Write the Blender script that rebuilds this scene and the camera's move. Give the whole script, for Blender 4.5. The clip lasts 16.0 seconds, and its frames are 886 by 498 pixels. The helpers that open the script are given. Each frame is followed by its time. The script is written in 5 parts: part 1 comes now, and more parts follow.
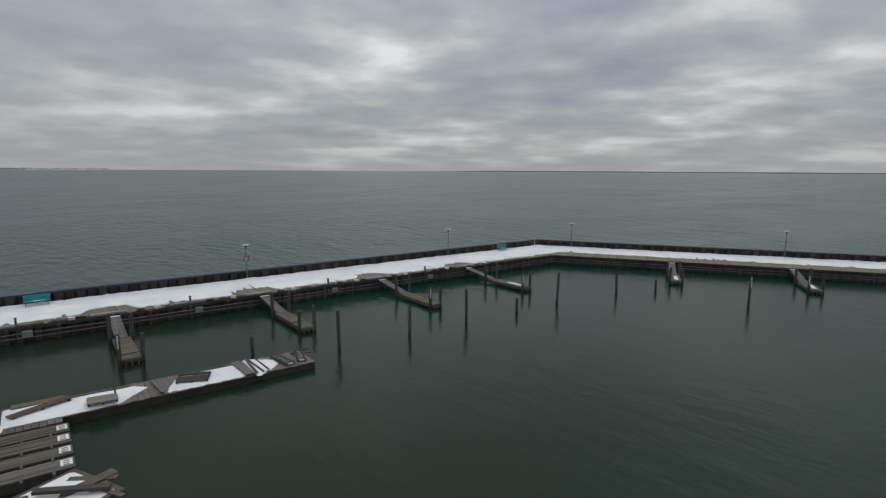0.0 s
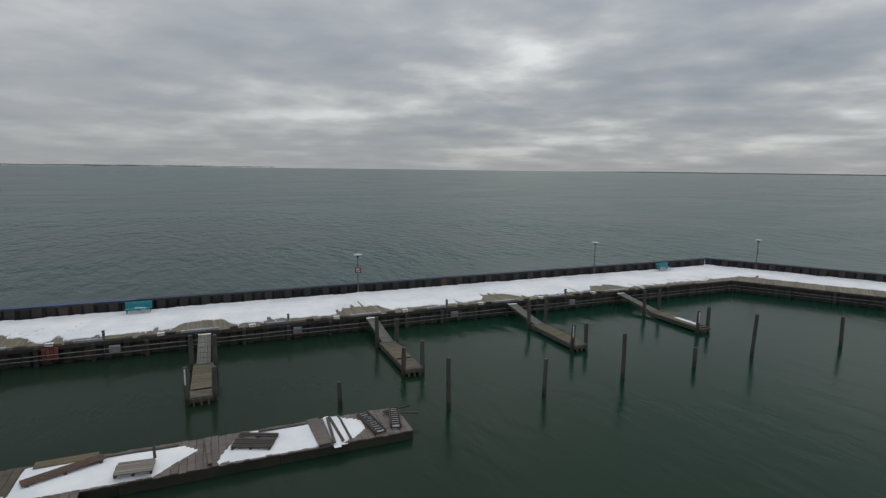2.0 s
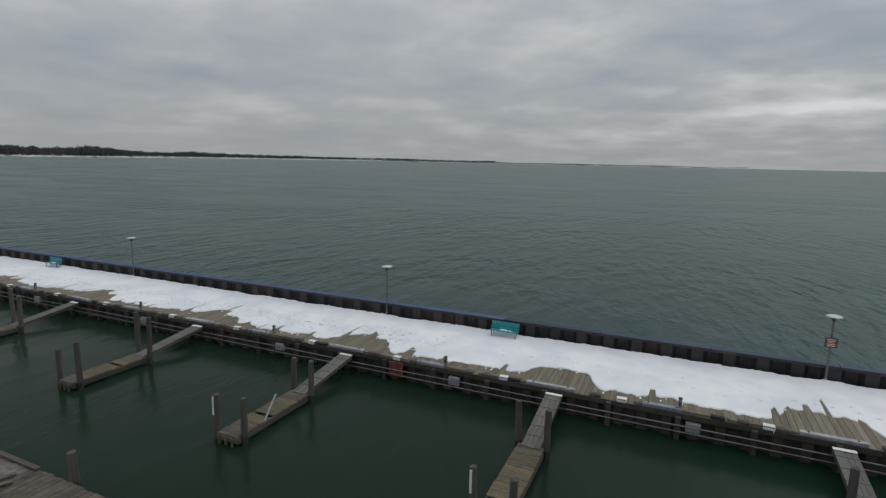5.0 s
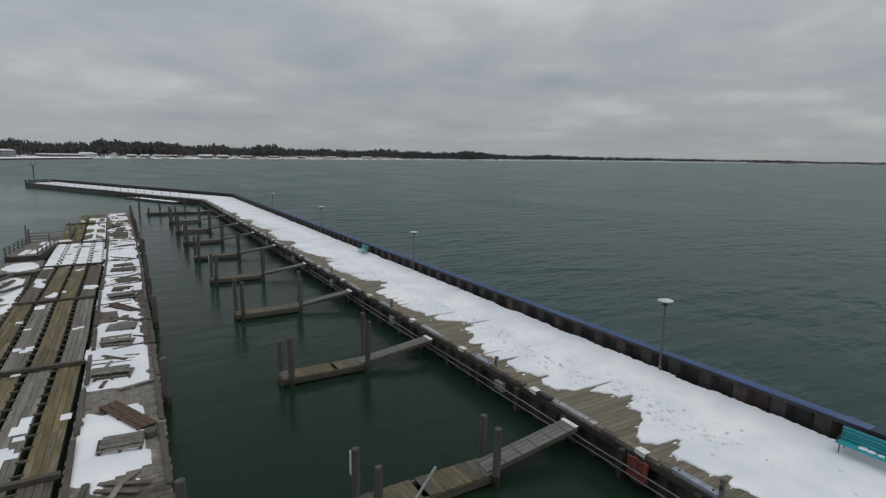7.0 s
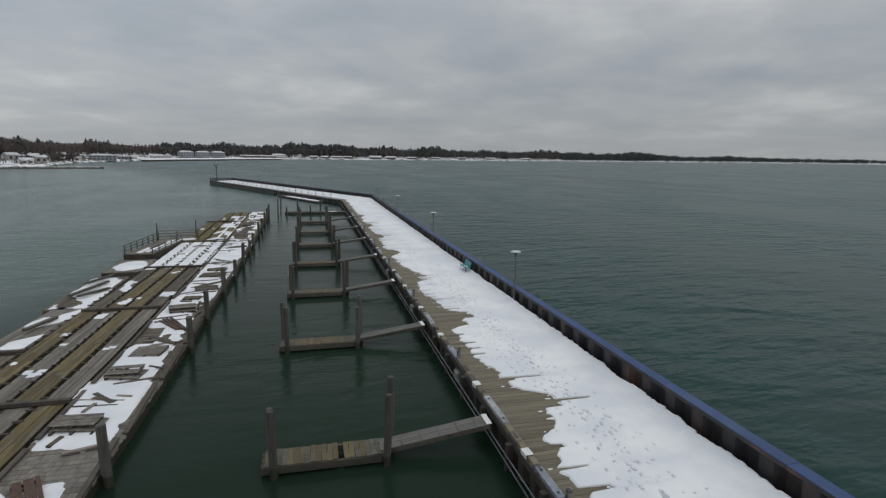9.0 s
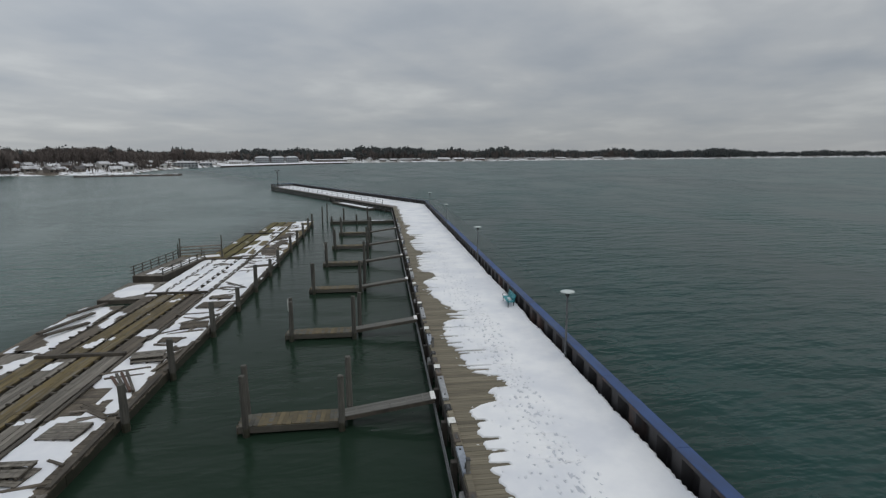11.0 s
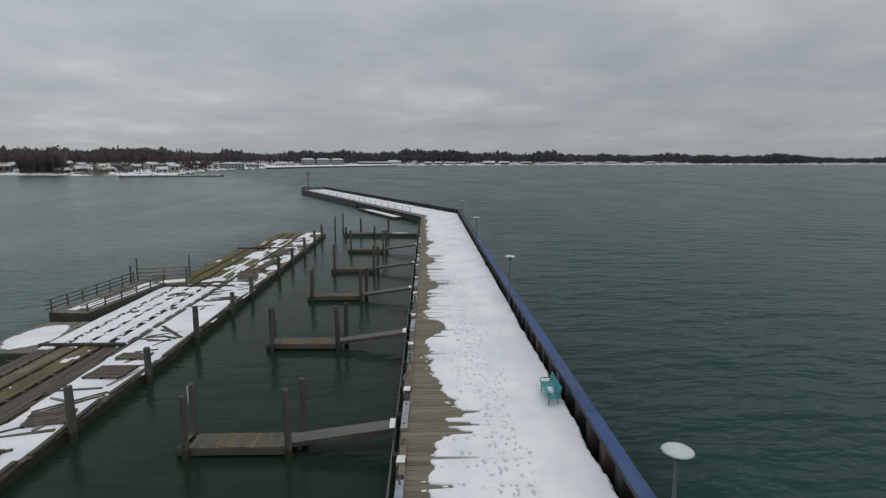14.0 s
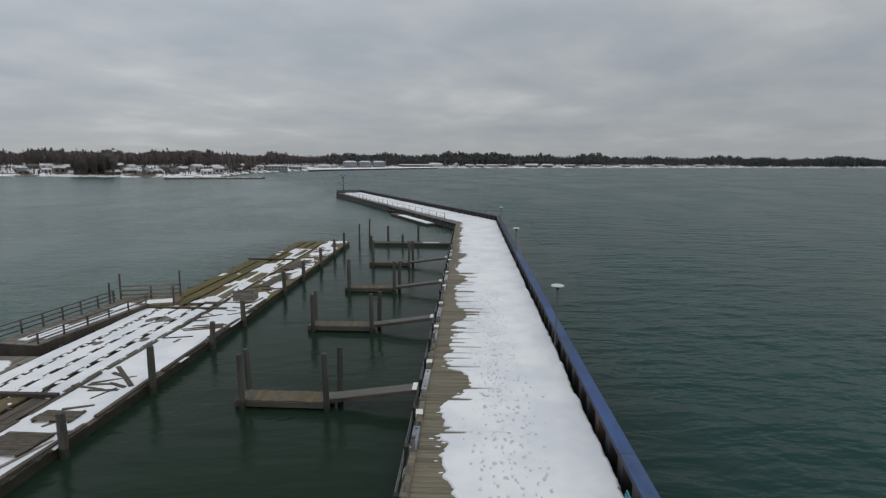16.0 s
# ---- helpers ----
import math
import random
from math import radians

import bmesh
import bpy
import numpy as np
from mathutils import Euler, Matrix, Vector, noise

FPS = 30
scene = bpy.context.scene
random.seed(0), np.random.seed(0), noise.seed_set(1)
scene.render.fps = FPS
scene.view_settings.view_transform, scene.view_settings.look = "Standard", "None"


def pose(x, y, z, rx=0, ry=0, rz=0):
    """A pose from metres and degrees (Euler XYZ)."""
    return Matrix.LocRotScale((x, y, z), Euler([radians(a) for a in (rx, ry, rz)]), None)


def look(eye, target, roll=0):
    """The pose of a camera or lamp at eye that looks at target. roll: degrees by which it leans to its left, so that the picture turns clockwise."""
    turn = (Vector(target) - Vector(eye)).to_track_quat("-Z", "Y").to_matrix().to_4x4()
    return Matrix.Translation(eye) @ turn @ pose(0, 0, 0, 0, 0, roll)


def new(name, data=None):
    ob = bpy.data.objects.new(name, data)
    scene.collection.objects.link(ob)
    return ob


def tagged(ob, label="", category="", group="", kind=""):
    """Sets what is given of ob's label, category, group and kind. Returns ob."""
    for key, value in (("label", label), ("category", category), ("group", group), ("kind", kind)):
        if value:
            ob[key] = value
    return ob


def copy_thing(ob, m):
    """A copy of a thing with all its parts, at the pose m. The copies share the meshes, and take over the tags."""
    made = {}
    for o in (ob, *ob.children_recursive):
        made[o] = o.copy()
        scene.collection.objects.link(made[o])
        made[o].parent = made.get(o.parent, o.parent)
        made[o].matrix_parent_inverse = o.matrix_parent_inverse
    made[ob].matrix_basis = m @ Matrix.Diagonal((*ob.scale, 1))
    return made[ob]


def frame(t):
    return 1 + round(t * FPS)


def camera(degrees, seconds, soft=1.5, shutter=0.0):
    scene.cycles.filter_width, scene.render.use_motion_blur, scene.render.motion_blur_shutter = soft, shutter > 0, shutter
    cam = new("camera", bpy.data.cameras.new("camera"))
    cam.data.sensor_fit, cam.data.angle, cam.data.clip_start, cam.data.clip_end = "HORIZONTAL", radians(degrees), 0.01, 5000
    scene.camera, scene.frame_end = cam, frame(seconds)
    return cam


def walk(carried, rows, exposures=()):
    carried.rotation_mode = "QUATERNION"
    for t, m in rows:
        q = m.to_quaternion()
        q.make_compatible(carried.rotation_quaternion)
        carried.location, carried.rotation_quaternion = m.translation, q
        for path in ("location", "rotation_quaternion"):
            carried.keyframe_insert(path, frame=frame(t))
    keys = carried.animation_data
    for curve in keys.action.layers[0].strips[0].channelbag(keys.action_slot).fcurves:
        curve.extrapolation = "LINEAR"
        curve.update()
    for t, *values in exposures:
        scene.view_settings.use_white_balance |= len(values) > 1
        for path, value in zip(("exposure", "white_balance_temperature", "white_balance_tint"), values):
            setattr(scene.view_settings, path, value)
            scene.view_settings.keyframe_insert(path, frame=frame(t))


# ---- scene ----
cam = camera(78.96, 16.0, soft=1.3)
PATH = [
    (0, (-55.627, -9.166, 12.550), (-54.057, -10.369, 12.259), 0.32),
    (0.5, (-53.527, -10.682, 12.593), (-51.910, -11.822, 12.299), 0.39),
    (1, (-51.354, -12.084, 12.602), (-49.685, -13.146, 12.306), 0.50),
    (1.5, (-49.110, -13.417, 12.589), (-47.369, -14.357, 12.292), 0.57),
    (2, (-46.907, -14.621, 12.567), (-45.088, -15.396, 12.271), 0.73),
    (2.5, (-44.588, -15.672, 12.539), (-42.703, -16.270, 12.240), 0.69),
    (3, (-42.242, -16.553, 12.515), (-40.302, -16.938, 12.213), 0.77),
    (3.5, (-39.863, -17.315, 12.519), (-37.890, -17.433, 12.212), 0.89),
    (4, (-37.504, -17.923, 12.396), (-35.537, -17.734, 12.090), 1.06),
    (4.5, (-35.111, -18.302, 12.315), (-33.202, -17.794, 12.001), 1.15),
    (5, (-32.771, -18.417, 12.290), (-30.962, -17.629, 11.966), 1.25),
    (5.2, (-31.902, -18.399, 12.292), (-30.140, -17.512, 11.967), 1.13),
    (7.3, (-20.992, -15.257, 11.455), (-20.039, -13.532, 11.114), 0.86),
    (7.5, (-20.099, -14.611, 11.433), (-19.162, -12.878, 11.091), 0.85),
    (8, (-18.032, -12.913, 11.367), (-17.303, -11.081, 11.029), 0.95),
    (8.5, (-16.093, -10.945, 11.415), (-15.585, -9.041, 11.073), 0.94),
    (9, (-14.344, -8.824, 11.457), (-13.867, -6.912, 11.115), 0.87),
    (9.2, (-13.694, -7.955, 11.481), (-13.241, -6.037, 11.141), 0.78),
    (11.3, (-9.382, 1.361, 11.872), (-9.182, 3.322, 11.531), -0.15),
    (11.5, (-9.087, 2.361, 11.882), (-8.900, 4.323, 11.541), 0.02),
    (12, (-8.414, 4.849, 11.855), (-8.243, 6.813, 11.518), 0.17),
    (12.5, (-7.735, 7.287, 11.813), (-7.574, 9.253, 11.478), 0.18),
    (13, (-7.168, 9.748, 11.759), (-7.054, 11.717, 11.428), 0.22),
    (13.5, (-6.680, 12.172, 11.691), (-6.612, 14.144, 11.363), 0.19),
    (14, (-6.308, 14.451, 11.714), (-6.247, 16.423, 11.386), 0.19),
    (14.5, (-6.005, 16.772, 11.652), (-6.020, 18.745, 11.328), 0.26),
    (15, (-5.732, 19.023, 11.624), (-5.798, 20.995, 11.300), 0.17),
    (15.5, (-5.559, 21.011, 11.617), (-5.637, 22.984, 11.295), 0.20),
    (16, (-5.305, 23.086, 11.571), (-5.396, 25.059, 11.252), 0.25),
]
walk(cam, [(t, look(eye, target, roll)) for t, eye, target, roll in PATH])

# ---- world and light ----
# Broken stratus over the lake: a cloud layer seen in perspective, thinner where the low sun stands behind it.
SUN_AZ, SUN_EL = 139.0, 52.0          # degrees, clockwise from +y; above the horizon
sun_dir = Vector((math.sin(radians(SUN_AZ)) * math.cos(radians(SUN_EL)), math.cos(radians(SUN_AZ)) * math.cos(radians(SUN_EL)), math.sin(radians(SUN_EL))))
world = bpy.data.worlds.new("overcast_sky")
scene.world = world
world.use_nodes = True


class Net:
    """Small helper to write node trees in few lines."""

    def __init__(self, tree):
        self.t = tree

    def node(self, kind, **inputs):
        n = self.t.nodes.new(kind)
        for key, value in inputs.items():
            if key.startswith("_"):
                continue
            self.put(n.inputs[key.replace("__", " ")], value)
        return n

    def put(self, socket, value):
        if isinstance(value, bpy.types.NodeSocket):
            self.t.links.new(value, socket)
        else:
            socket.default_value = value

    def math(self, op, a, b=0.0, c=0.0, clamp=False):
        n = self.t.nodes.new("ShaderNodeMath")
        n.operation, n.use_clamp = op, clamp
        for s, v in zip(n.inputs, (a, b, c)):
            self.put(s, v)
        return n.outputs[0]

    def ramp(self, fac, *stops):
        n = self.t.nodes.new("ShaderNodeValToRGB")
        e = n.color_ramp.elements
        while len(e) < len(stops):
            e.new(0.5)
        for el, (at, col) in zip(e, stops):
            el.position = at
            el.color = (*col, 1) if len(col) == 3 else col
        self.put(n.inputs[0], fac)
        return n.outputs[0]

    def mix(self, fac, a, b, blend="MIX"):
        n = self.t.nodes.new("ShaderNodeMix")
        n.data_type, n.blend_type = "RGBA", blend
        self.put(n.inputs[0], fac), self.put(n.inputs[6], a), self.put(n.inputs[7], b)
        return n.outputs[2]

    def noise(self, vec, scale, detail=4.0, rough=0.55, dist=0.0):
        n = self.t.nodes.new("ShaderNodeTexNoise")
        self.put(n.inputs["Vector"], vec)
        n.inputs["Scale"].default_value, n.inputs["Detail"].default_value = scale, detail
        n.inputs["Roughness"].default_value, n.inputs["Distortion"].default_value = rough, dist
        return n.outputs["Fac"]

    def mapping(self, vec, scale=(1, 1, 1), rot=(0, 0, 0), loc=(0, 0, 0)):
        n = self.t.nodes.new("ShaderNodeMapping")
        self.put(n.inputs["Vector"], vec)
        n.inputs["Scale"].default_value, n.inputs["Rotation"].default_value, n.inputs["Location"].default_value = scale, rot, loc
        return n.outputs[0]

    def bump(self, height, strength, distance, normal=None):
        n = self.t.nodes.new("ShaderNodeBump")
        n.inputs["Strength"].default_value, n.inputs["Distance"].default_value = strength, distance
        self.put(n.inputs["Height"], height)
        if normal is not None:
            self.put(n.inputs["Normal"], normal)
        return n.outputs[0]


w = Net(world.node_tree)
world.node_tree.nodes.clear()
tc = w.node("ShaderNodeTexCoord").outputs["Generated"]
sep = w.node("ShaderNodeSeparateXYZ", Vector=tc)
zz = w.math("ADD", w.math("MAXIMUM", sep.outputs[2], 0.0), 0.14)
layer = w.node("ShaderNodeCombineXYZ", X=w.math("DIVIDE", sep.outputs[0], zz), Y=w.math("DIVIDE", sep.outputs[1], zz)).outputs[0]
drawn = w.mapping(w.mapping(layer, (1, 1, 1), (0, 0, radians(-54))), (0.96, 1.0, 1.0))
big = w.noise(drawn, 0.66, 3, 0.45, 0.1)
fine = w.noise(w.mapping(drawn, (1, 1, 1), (0, 0, 0), (5.2, 1.7, 0)), 2.1, 5, 0.50, 0.08)
cover = w.math("ADD", w.math("MULTIPLY", big, 0.62), w.math("MULTIPLY", fine, 0.38))
# The layer is thinner and more broken on the sun's side of the sky.
toward = w.node("ShaderNodeVectorMath")
toward.operation = "DOT_PRODUCT"
w.put(toward.inputs[0], tc), w.put(toward.inputs[1], Vector((sun_dir.x, sun_dir.y, 0.25)).normalized())
sunny = w.math("POWER", w.math("MAXIMUM", toward.outputs["Value"], 0.0), 2.2)
cover = w.math("ADD", w.math("MULTIPLY_ADD", w.math("SUBTRACT", cover, 0.5), w.math("MULTIPLY_ADD", sunny, 0.85, 0.55), 0.497), w.math("MULTIPLY", sunny, 0.05))
cloud = w.ramp(cover, (0.28, (0.225, 0.252, 0.29)), (0.44, (0.315, 0.335, 0.365)), (0.52, (0.385, 0.395, 0.41)), (0.595, (0.51, 0.515, 0.515)), (0.68, (0.72, 0.72, 0.71)))
haze = w.math("POWER", w.math("SUBTRACT", 1.0, w.math("MAXIMUM", sep.outputs[2], 0.0), clamp=True), 18.0)
cloud = w.mix(w.math("MULTIPLY", haze, 0.72), cloud, (0.375, 0.378, 0.385, 1))
# Overcast skies are brighter overhead than at the horizon.
lift = w.math("MULTIPLY_ADD", w.math("POWER", w.math("MAXIMUM", sep.outputs[2], 0.0), 1.2), 1.2, 0.93)
# Thinner cloud over the land side of the bay too.
landward = w.node("ShaderNodeVectorMath")
landward.operation = "DOT_PRODUCT"
w.put(landward.inputs[0], tc), w.put(landward.inputs[1], Vector((-0.72, 0.62, 0.32)).normalized())
lift = w.math("MULTIPLY", lift, w.math("MULTIPLY_ADD", w.math("POWER", w.math("MAXIMUM", landward.outputs["Value"], 0.0), 3.0), 0.26, 1.0))
bright = w.node("ShaderNodeVectorMath")
bright.operation = "SCALE"
w.put(bright.inputs[0], cloud), w.put(bright.inputs["Scale"], lift)
sky = w.node("ShaderNodeTexSky")
sky.sky_type, sky.sun_disc = "NISHITA", False
sky.sun_elevation, sky.sun_rotation = radians(SUN_EL), radians(SUN_AZ)
clear = w.node("ShaderNodeVectorMath")
clear.operation = "SCALE"
w.put(clear.inputs[0], sky.outputs[0])
clear.inputs["Scale"].default_value = 0.06
total = w.mix(0.93, clear.outputs[0], bright.outputs[0])
total = w.mix(1.0, total, (0.975, 1.0, 1.01, 1), "MULTIPLY")
bg = w.node("ShaderNodeBackground", Color=total, Strength=1.0)
w.t.links.new(bg.outputs[0], w.node("ShaderNodeOutputWorld").inputs[0])

lamp = bpy.data.lights.new("sun", "SUN")
lamp.energy, lamp.angle, lamp.color = 0.5, radians(80), (1.0, 0.96, 0.9)
sun = new("sun", lamp)
sun.matrix_world = look(sun_dir * 100, (0, 0, 0))
scene.view_settings.exposure = 0.0


# ---- materials ----
def material(name, base, dark, scale=3.0, stretch=(1, 1, 1), rough=0.8, bump=0.3, depth=0.01, vary=0.25, metal=0.0, third=None, fine=8.0, space="Object"):
    """Two tones mixed by coarse and fine noise, a tint per object, relief from the fine grain."""
    m = bpy.data.materials.new(name)
    m.use_nodes = True
    n = Net(m.node_tree)
    bsdf = m.node_tree.nodes["Principled BSDF"]
    co = n.node("ShaderNodeTexCoord").outputs[space]
    rnd = n.node("ShaderNodeObjectInfo").outputs["Random"]
    isl = n.node("ShaderNodeNewGeometry").outputs["Random Per Island"]
    shift = n.node("ShaderNodeCombineXYZ", X=n.math("MULTIPLY", rnd, 31.0), Y=n.math("MULTIPLY", isl, 17.0), Z=n.math("MULTIPLY", rnd, 9.0)).outputs[0]
    add = n.node("ShaderNodeVectorMath")
    add.operation = "ADD"
    n.put(add.inputs[0], co), n.put(add.inputs[1], shift)
    vec = n.mapping(add.outputs[0], stretch)
    coarse = n.noise(vec, scale * 0.25, 3, 0.6)
    grain = n.noise(vec, scale * fine * 0.25, 5, 0.65, 0.3)
    f = n.math("ADD", n.math("MULTIPLY", coarse, 0.6), n.math("MULTIPLY", grain, 0.4))
    col = n.ramp(f, (0.36, dark), (0.62, base))
    if third:
        spots = n.noise(n.mapping(vec, (1, 1, 1), (0, 0, 0), (7, 3, 2)), scale * 0.5, 4, 0.6)
        col = n.mix(n.ramp(spots, (0.52, (0, 0, 0)), (0.68, (1, 1, 1))), col, (*third, 1))
    tint = n.math("MULTIPLY_ADD", n.math("FRACT", n.math("ADD", n.math("MULTIPLY", rnd, 7.3), isl)), vary * 2, 1 - vary)
    out = n.node("ShaderNodeVectorMath")
    out.operation = "SCALE"
    n.put(out.inputs[0], col), n.put(out.inputs["Scale"], tint)
    n.put(bsdf.inputs["Base Color"], out.outputs[0])
    n.put(bsdf.inputs["Roughness"], n.math("MULTIPLY_ADD", grain, 0.2, rough - 0.1, clamp=True))
    bsdf.inputs["Metallic"].default_value = metal
    if bump:
        n.put(bsdf.inputs["Normal"], n.bump(grain, bump, depth))
    return m


M_PLANK = material("weathered_plank", (0.195, 0.171, 0.124), (0.092, 0.079, 0.055), 2.0, (0.35, 6, 1), 0.85, 0.4, 0.006, 0.16)
M_LANE_GREY = material("grey_dock_plank", (0.20, 0.182, 0.155), (0.082, 0.073, 0.062), 2.0, (6, 0.35, 1), 0.88, 0.5, 0.008, 0.22)
M_LANE_MOSS = material("mossy_dock_plank", (0.150, 0.112, 0.045), (0.070, 0.056, 0.032), 1.6, (4, 0.5, 1), 0.9, 0.5, 0.008, 0.24, third=(0.145, 0.130, 0.105))
M_LANE_OLIVE = material("olive_mossy_plank", (0.128, 0.106, 0.032), (0.066, 0.058, 0.024), 1.2, (2, 0.7, 1), 0.95, 0.6, 0.012, 0.2, third=(0.115, 0.085, 0.035))
M_LANE_WET = material("wet_red_brown_plank", (0.125, 0.095, 0.082), (0.055, 0.043, 0.038), 1.6, (5, 0.5, 1), 0.55, 0.5, 0.008, 0.25, third=(0.15, 0.135, 0.12))
M_LANE_BROWN = material("brown_dock_plank", (0.118, 0.098, 0.075), (0.054, 0.045, 0.035), 1.8, (5, 0.4, 1), 0.9, 0.5, 0.008, 0.24)
M_TIMBER = material("dark_timber", (0.085, 0.073, 0.058), (0.036, 0.031, 0.025), 2.0, (1, 1, 0.35), 0.85, 0.5, 0.01, 0.25)
M_FENDER = material("tarred_fender_timber", (0.052, 0.045, 0.038), (0.022, 0.020, 0.017), 2.0, (1, 1, 0.35), 0.85, 0.5, 0.01, 0.3)
M_PILE = material("weathered_pile", (0.092, 0.089, 0.078), (0.040, 0.039, 0.034), 3.0, (3, 3, 0.3), 0.88, 0.6, 0.012, 0.2)
M_PILE_WET = material("wet_pile_foot", (0.045, 0.042, 0.03), (0.02, 0.022, 0.014), 3.0, (1, 1, 1), 0.55, 0.5, 0.012, 0.1)
M_FINGER = material("finger_plank", (0.108, 0.104, 0.088), (0.052, 0.050, 0.041), 2.0, (1, 4, 1), 0.88, 0.4, 0.006, 0.14, third=(0.11, 0.075, 0.025))
M_FINGER_MOSS = material("mossy_finger_plank", (0.130, 0.102, 0.054), (0.066, 0.058, 0.040), 2.0, (1, 3, 1), 0.9, 0.4, 0.006, 0.2)
M_RUSTBOARD = material("red_brown_board", (0.105, 0.058, 0.040), (0.046, 0.028, 0.021), 3.0, (6, 0.4, 1), 0.85, 0.5, 0.006, 0.15)
M_PALLET = material("pallet_wood", (0.25, 0.22, 0.19), (0.13, 0.112, 0.095), 3.0, (0.5, 5, 1), 0.88, 0.4, 0.006, 0.25)
M_STEEL = material("sheet_pile_steel", (0.031, 0.029, 0.031), (0.013, 0.012, 0.014), 1.2, (1, 1, 0.4), 0.6, 0.4, 0.01, 0.1, 0.0, third=(0.085, 0.050, 0.040))
M_BULKHEAD = material("rusted_bulkhead", (0.05, 0.042, 0.036), (0.02, 0.018, 0.016), 1.0, (1, 1, 0.4), 0.75, 0.4, 0.01, 0.1, third=(0.075, 0.045, 0.03))
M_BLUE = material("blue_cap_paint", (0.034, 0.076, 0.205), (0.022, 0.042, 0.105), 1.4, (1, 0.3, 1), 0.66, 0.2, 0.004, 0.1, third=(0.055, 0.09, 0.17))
# The same blue cap, with its dull look at grazing view put into the colour.
M_BLUE_GRAZING = material("cap_blue_grazing_dark", (0.024, 0.042, 0.088), (0.017, 0.026, 0.050), 1.4, (1, 0.3, 1), 0.7, 0.2, 0.004, 0.12, third=(0.04, 0.05, 0.075))
M_TEAL = material("teal_bench_paint", (0.02, 0.30, 0.35), (0.015, 0.22, 0.26), 3.0, (1, 1, 1), 0.4, 0.15, 0.003, 0.05)
M_IRON = material("dark_iron", (0.06, 0.06, 0.06), (0.03, 0.03, 0.03), 6, (1, 1, 1), 0.55, 0.2, 0.003, 0.1)
M_GALV = material("galvanised_steel", (0.22, 0.23, 0.24), (0.14, 0.145, 0.15), 5, (1, 1, 1), 0.5, 0.15, 0.002, 0.1, 0.5)
M_PLATE = material("pale_metal_plate", (0.38, 0.395, 0.41), (0.16, 0.16, 0.165), 2.5, (1, 1, 1), 0.5, 0.2, 0.003, 0.12, 0.15)
M_WHITE = material("white_paint", (0.74, 0.74, 0.72), (0.55, 0.55, 0.52), 4, (1, 1, 1), 0.55, 0.15, 0.003, 0.05)
M_SHADE = material("pale_lamp_shade", (0.52, 0.57, 0.56), (0.40, 0.44, 0.43), 4, (1, 1, 1), 0.45, 0.1, 0.002, 0.05)
M_GREYBOX = material("grey_box_paint", (0.27, 0.275, 0.27), (0.18, 0.18, 0.178), 4, (1, 1, 1), 0.6, 0.2, 0.003, 0.08)
M_RED = material("faded_red_paint", (0.22, 0.05, 0.04), (0.11, 0.03, 0.026), 4, (1, 1, 1), 0.6, 0.2, 0.003, 0.08)
M_BLACK = material("black_rubber", (0.022, 0.022, 0.022), (0.011, 0.011, 0.011), 5, (1, 1, 1), 0.75, 0.3, 0.006, 0.1)
M_CONCRETE = material("pier_core", (0.20, 0.19, 0.17), (0.11, 0.105, 0.095), 1.5, (1, 1, 1), 0.9, 0.3, 0.01, 0.05)
M_POLE = material("dull_grey_pole", (0.115, 0.120, 0.125), (0.075, 0.078, 0.082), 3.0, (1, 1, 0.3), 0.6, 0.2, 0.004, 0.08)
M_ROOFDARK = material("half_melted_roof", (0.13, 0.12, 0.12), (0.07, 0.066, 0.066), 0.35, (1, 1, 1), 0.8, 0.2, 0.02, 0.2, third=(0.6, 0.61, 0.63))
# Both tree colours are lifted, the conifers bluish, to paint in distance haze.
M_CONIFER = material("conifer_needles", (0.054, 0.061, 0.061), (0.036, 0.042, 0.043), 0.5, (1, 1, 1), 0.95, 0.0, 0.01, 0.45)
M_BARE = material("bare_branches", (0.128, 0.107, 0.098), (0.088, 0.075, 0.069), 0.5, (1, 1, 1), 0.95, 0.0, 0.01, 0.25)
M_ROOFSNOW = material("snowy_roof", (0.66, 0.67, 0.69), (0.28, 0.28, 0.29), 0.9, (1, 1, 1), 0.8, 0.2, 0.02, 0.06)
M_GLASS = material("window_glass", (0.035, 0.04, 0.045), (0.02, 0.022, 0.025), 1, (1, 1, 1), 0.2, 0.0, 0.01, 0.2)


def snow_material():
    m = bpy.data.materials.new("wet_snow")
    m.use_nodes = True
    n = Net(m.node_tree)
    b = m.node_tree.nodes["Principled BSDF"]
    co = n.node("ShaderNodeTexCoord").outputs["Object"]
    soft = n.noise(co, 0.45, 4, 0.55)
    grain = n.noise(co, 7.0, 5, 0.65)
    n.put(b.inputs["Base Color"], n.mix(n.ramp(soft, (0.36, (0, 0, 0)), (0.62, (1, 1, 1))), (0.65, 0.665, 0.705, 1), (0.77, 0.775, 0.79, 1)))
    b.inputs["Roughness"].default_value = 0.75
    n.put(b.inputs["Normal"], n.bump(grain, 0.35, 0.02, n.bump(soft, 0.4, 0.08)))
    return m


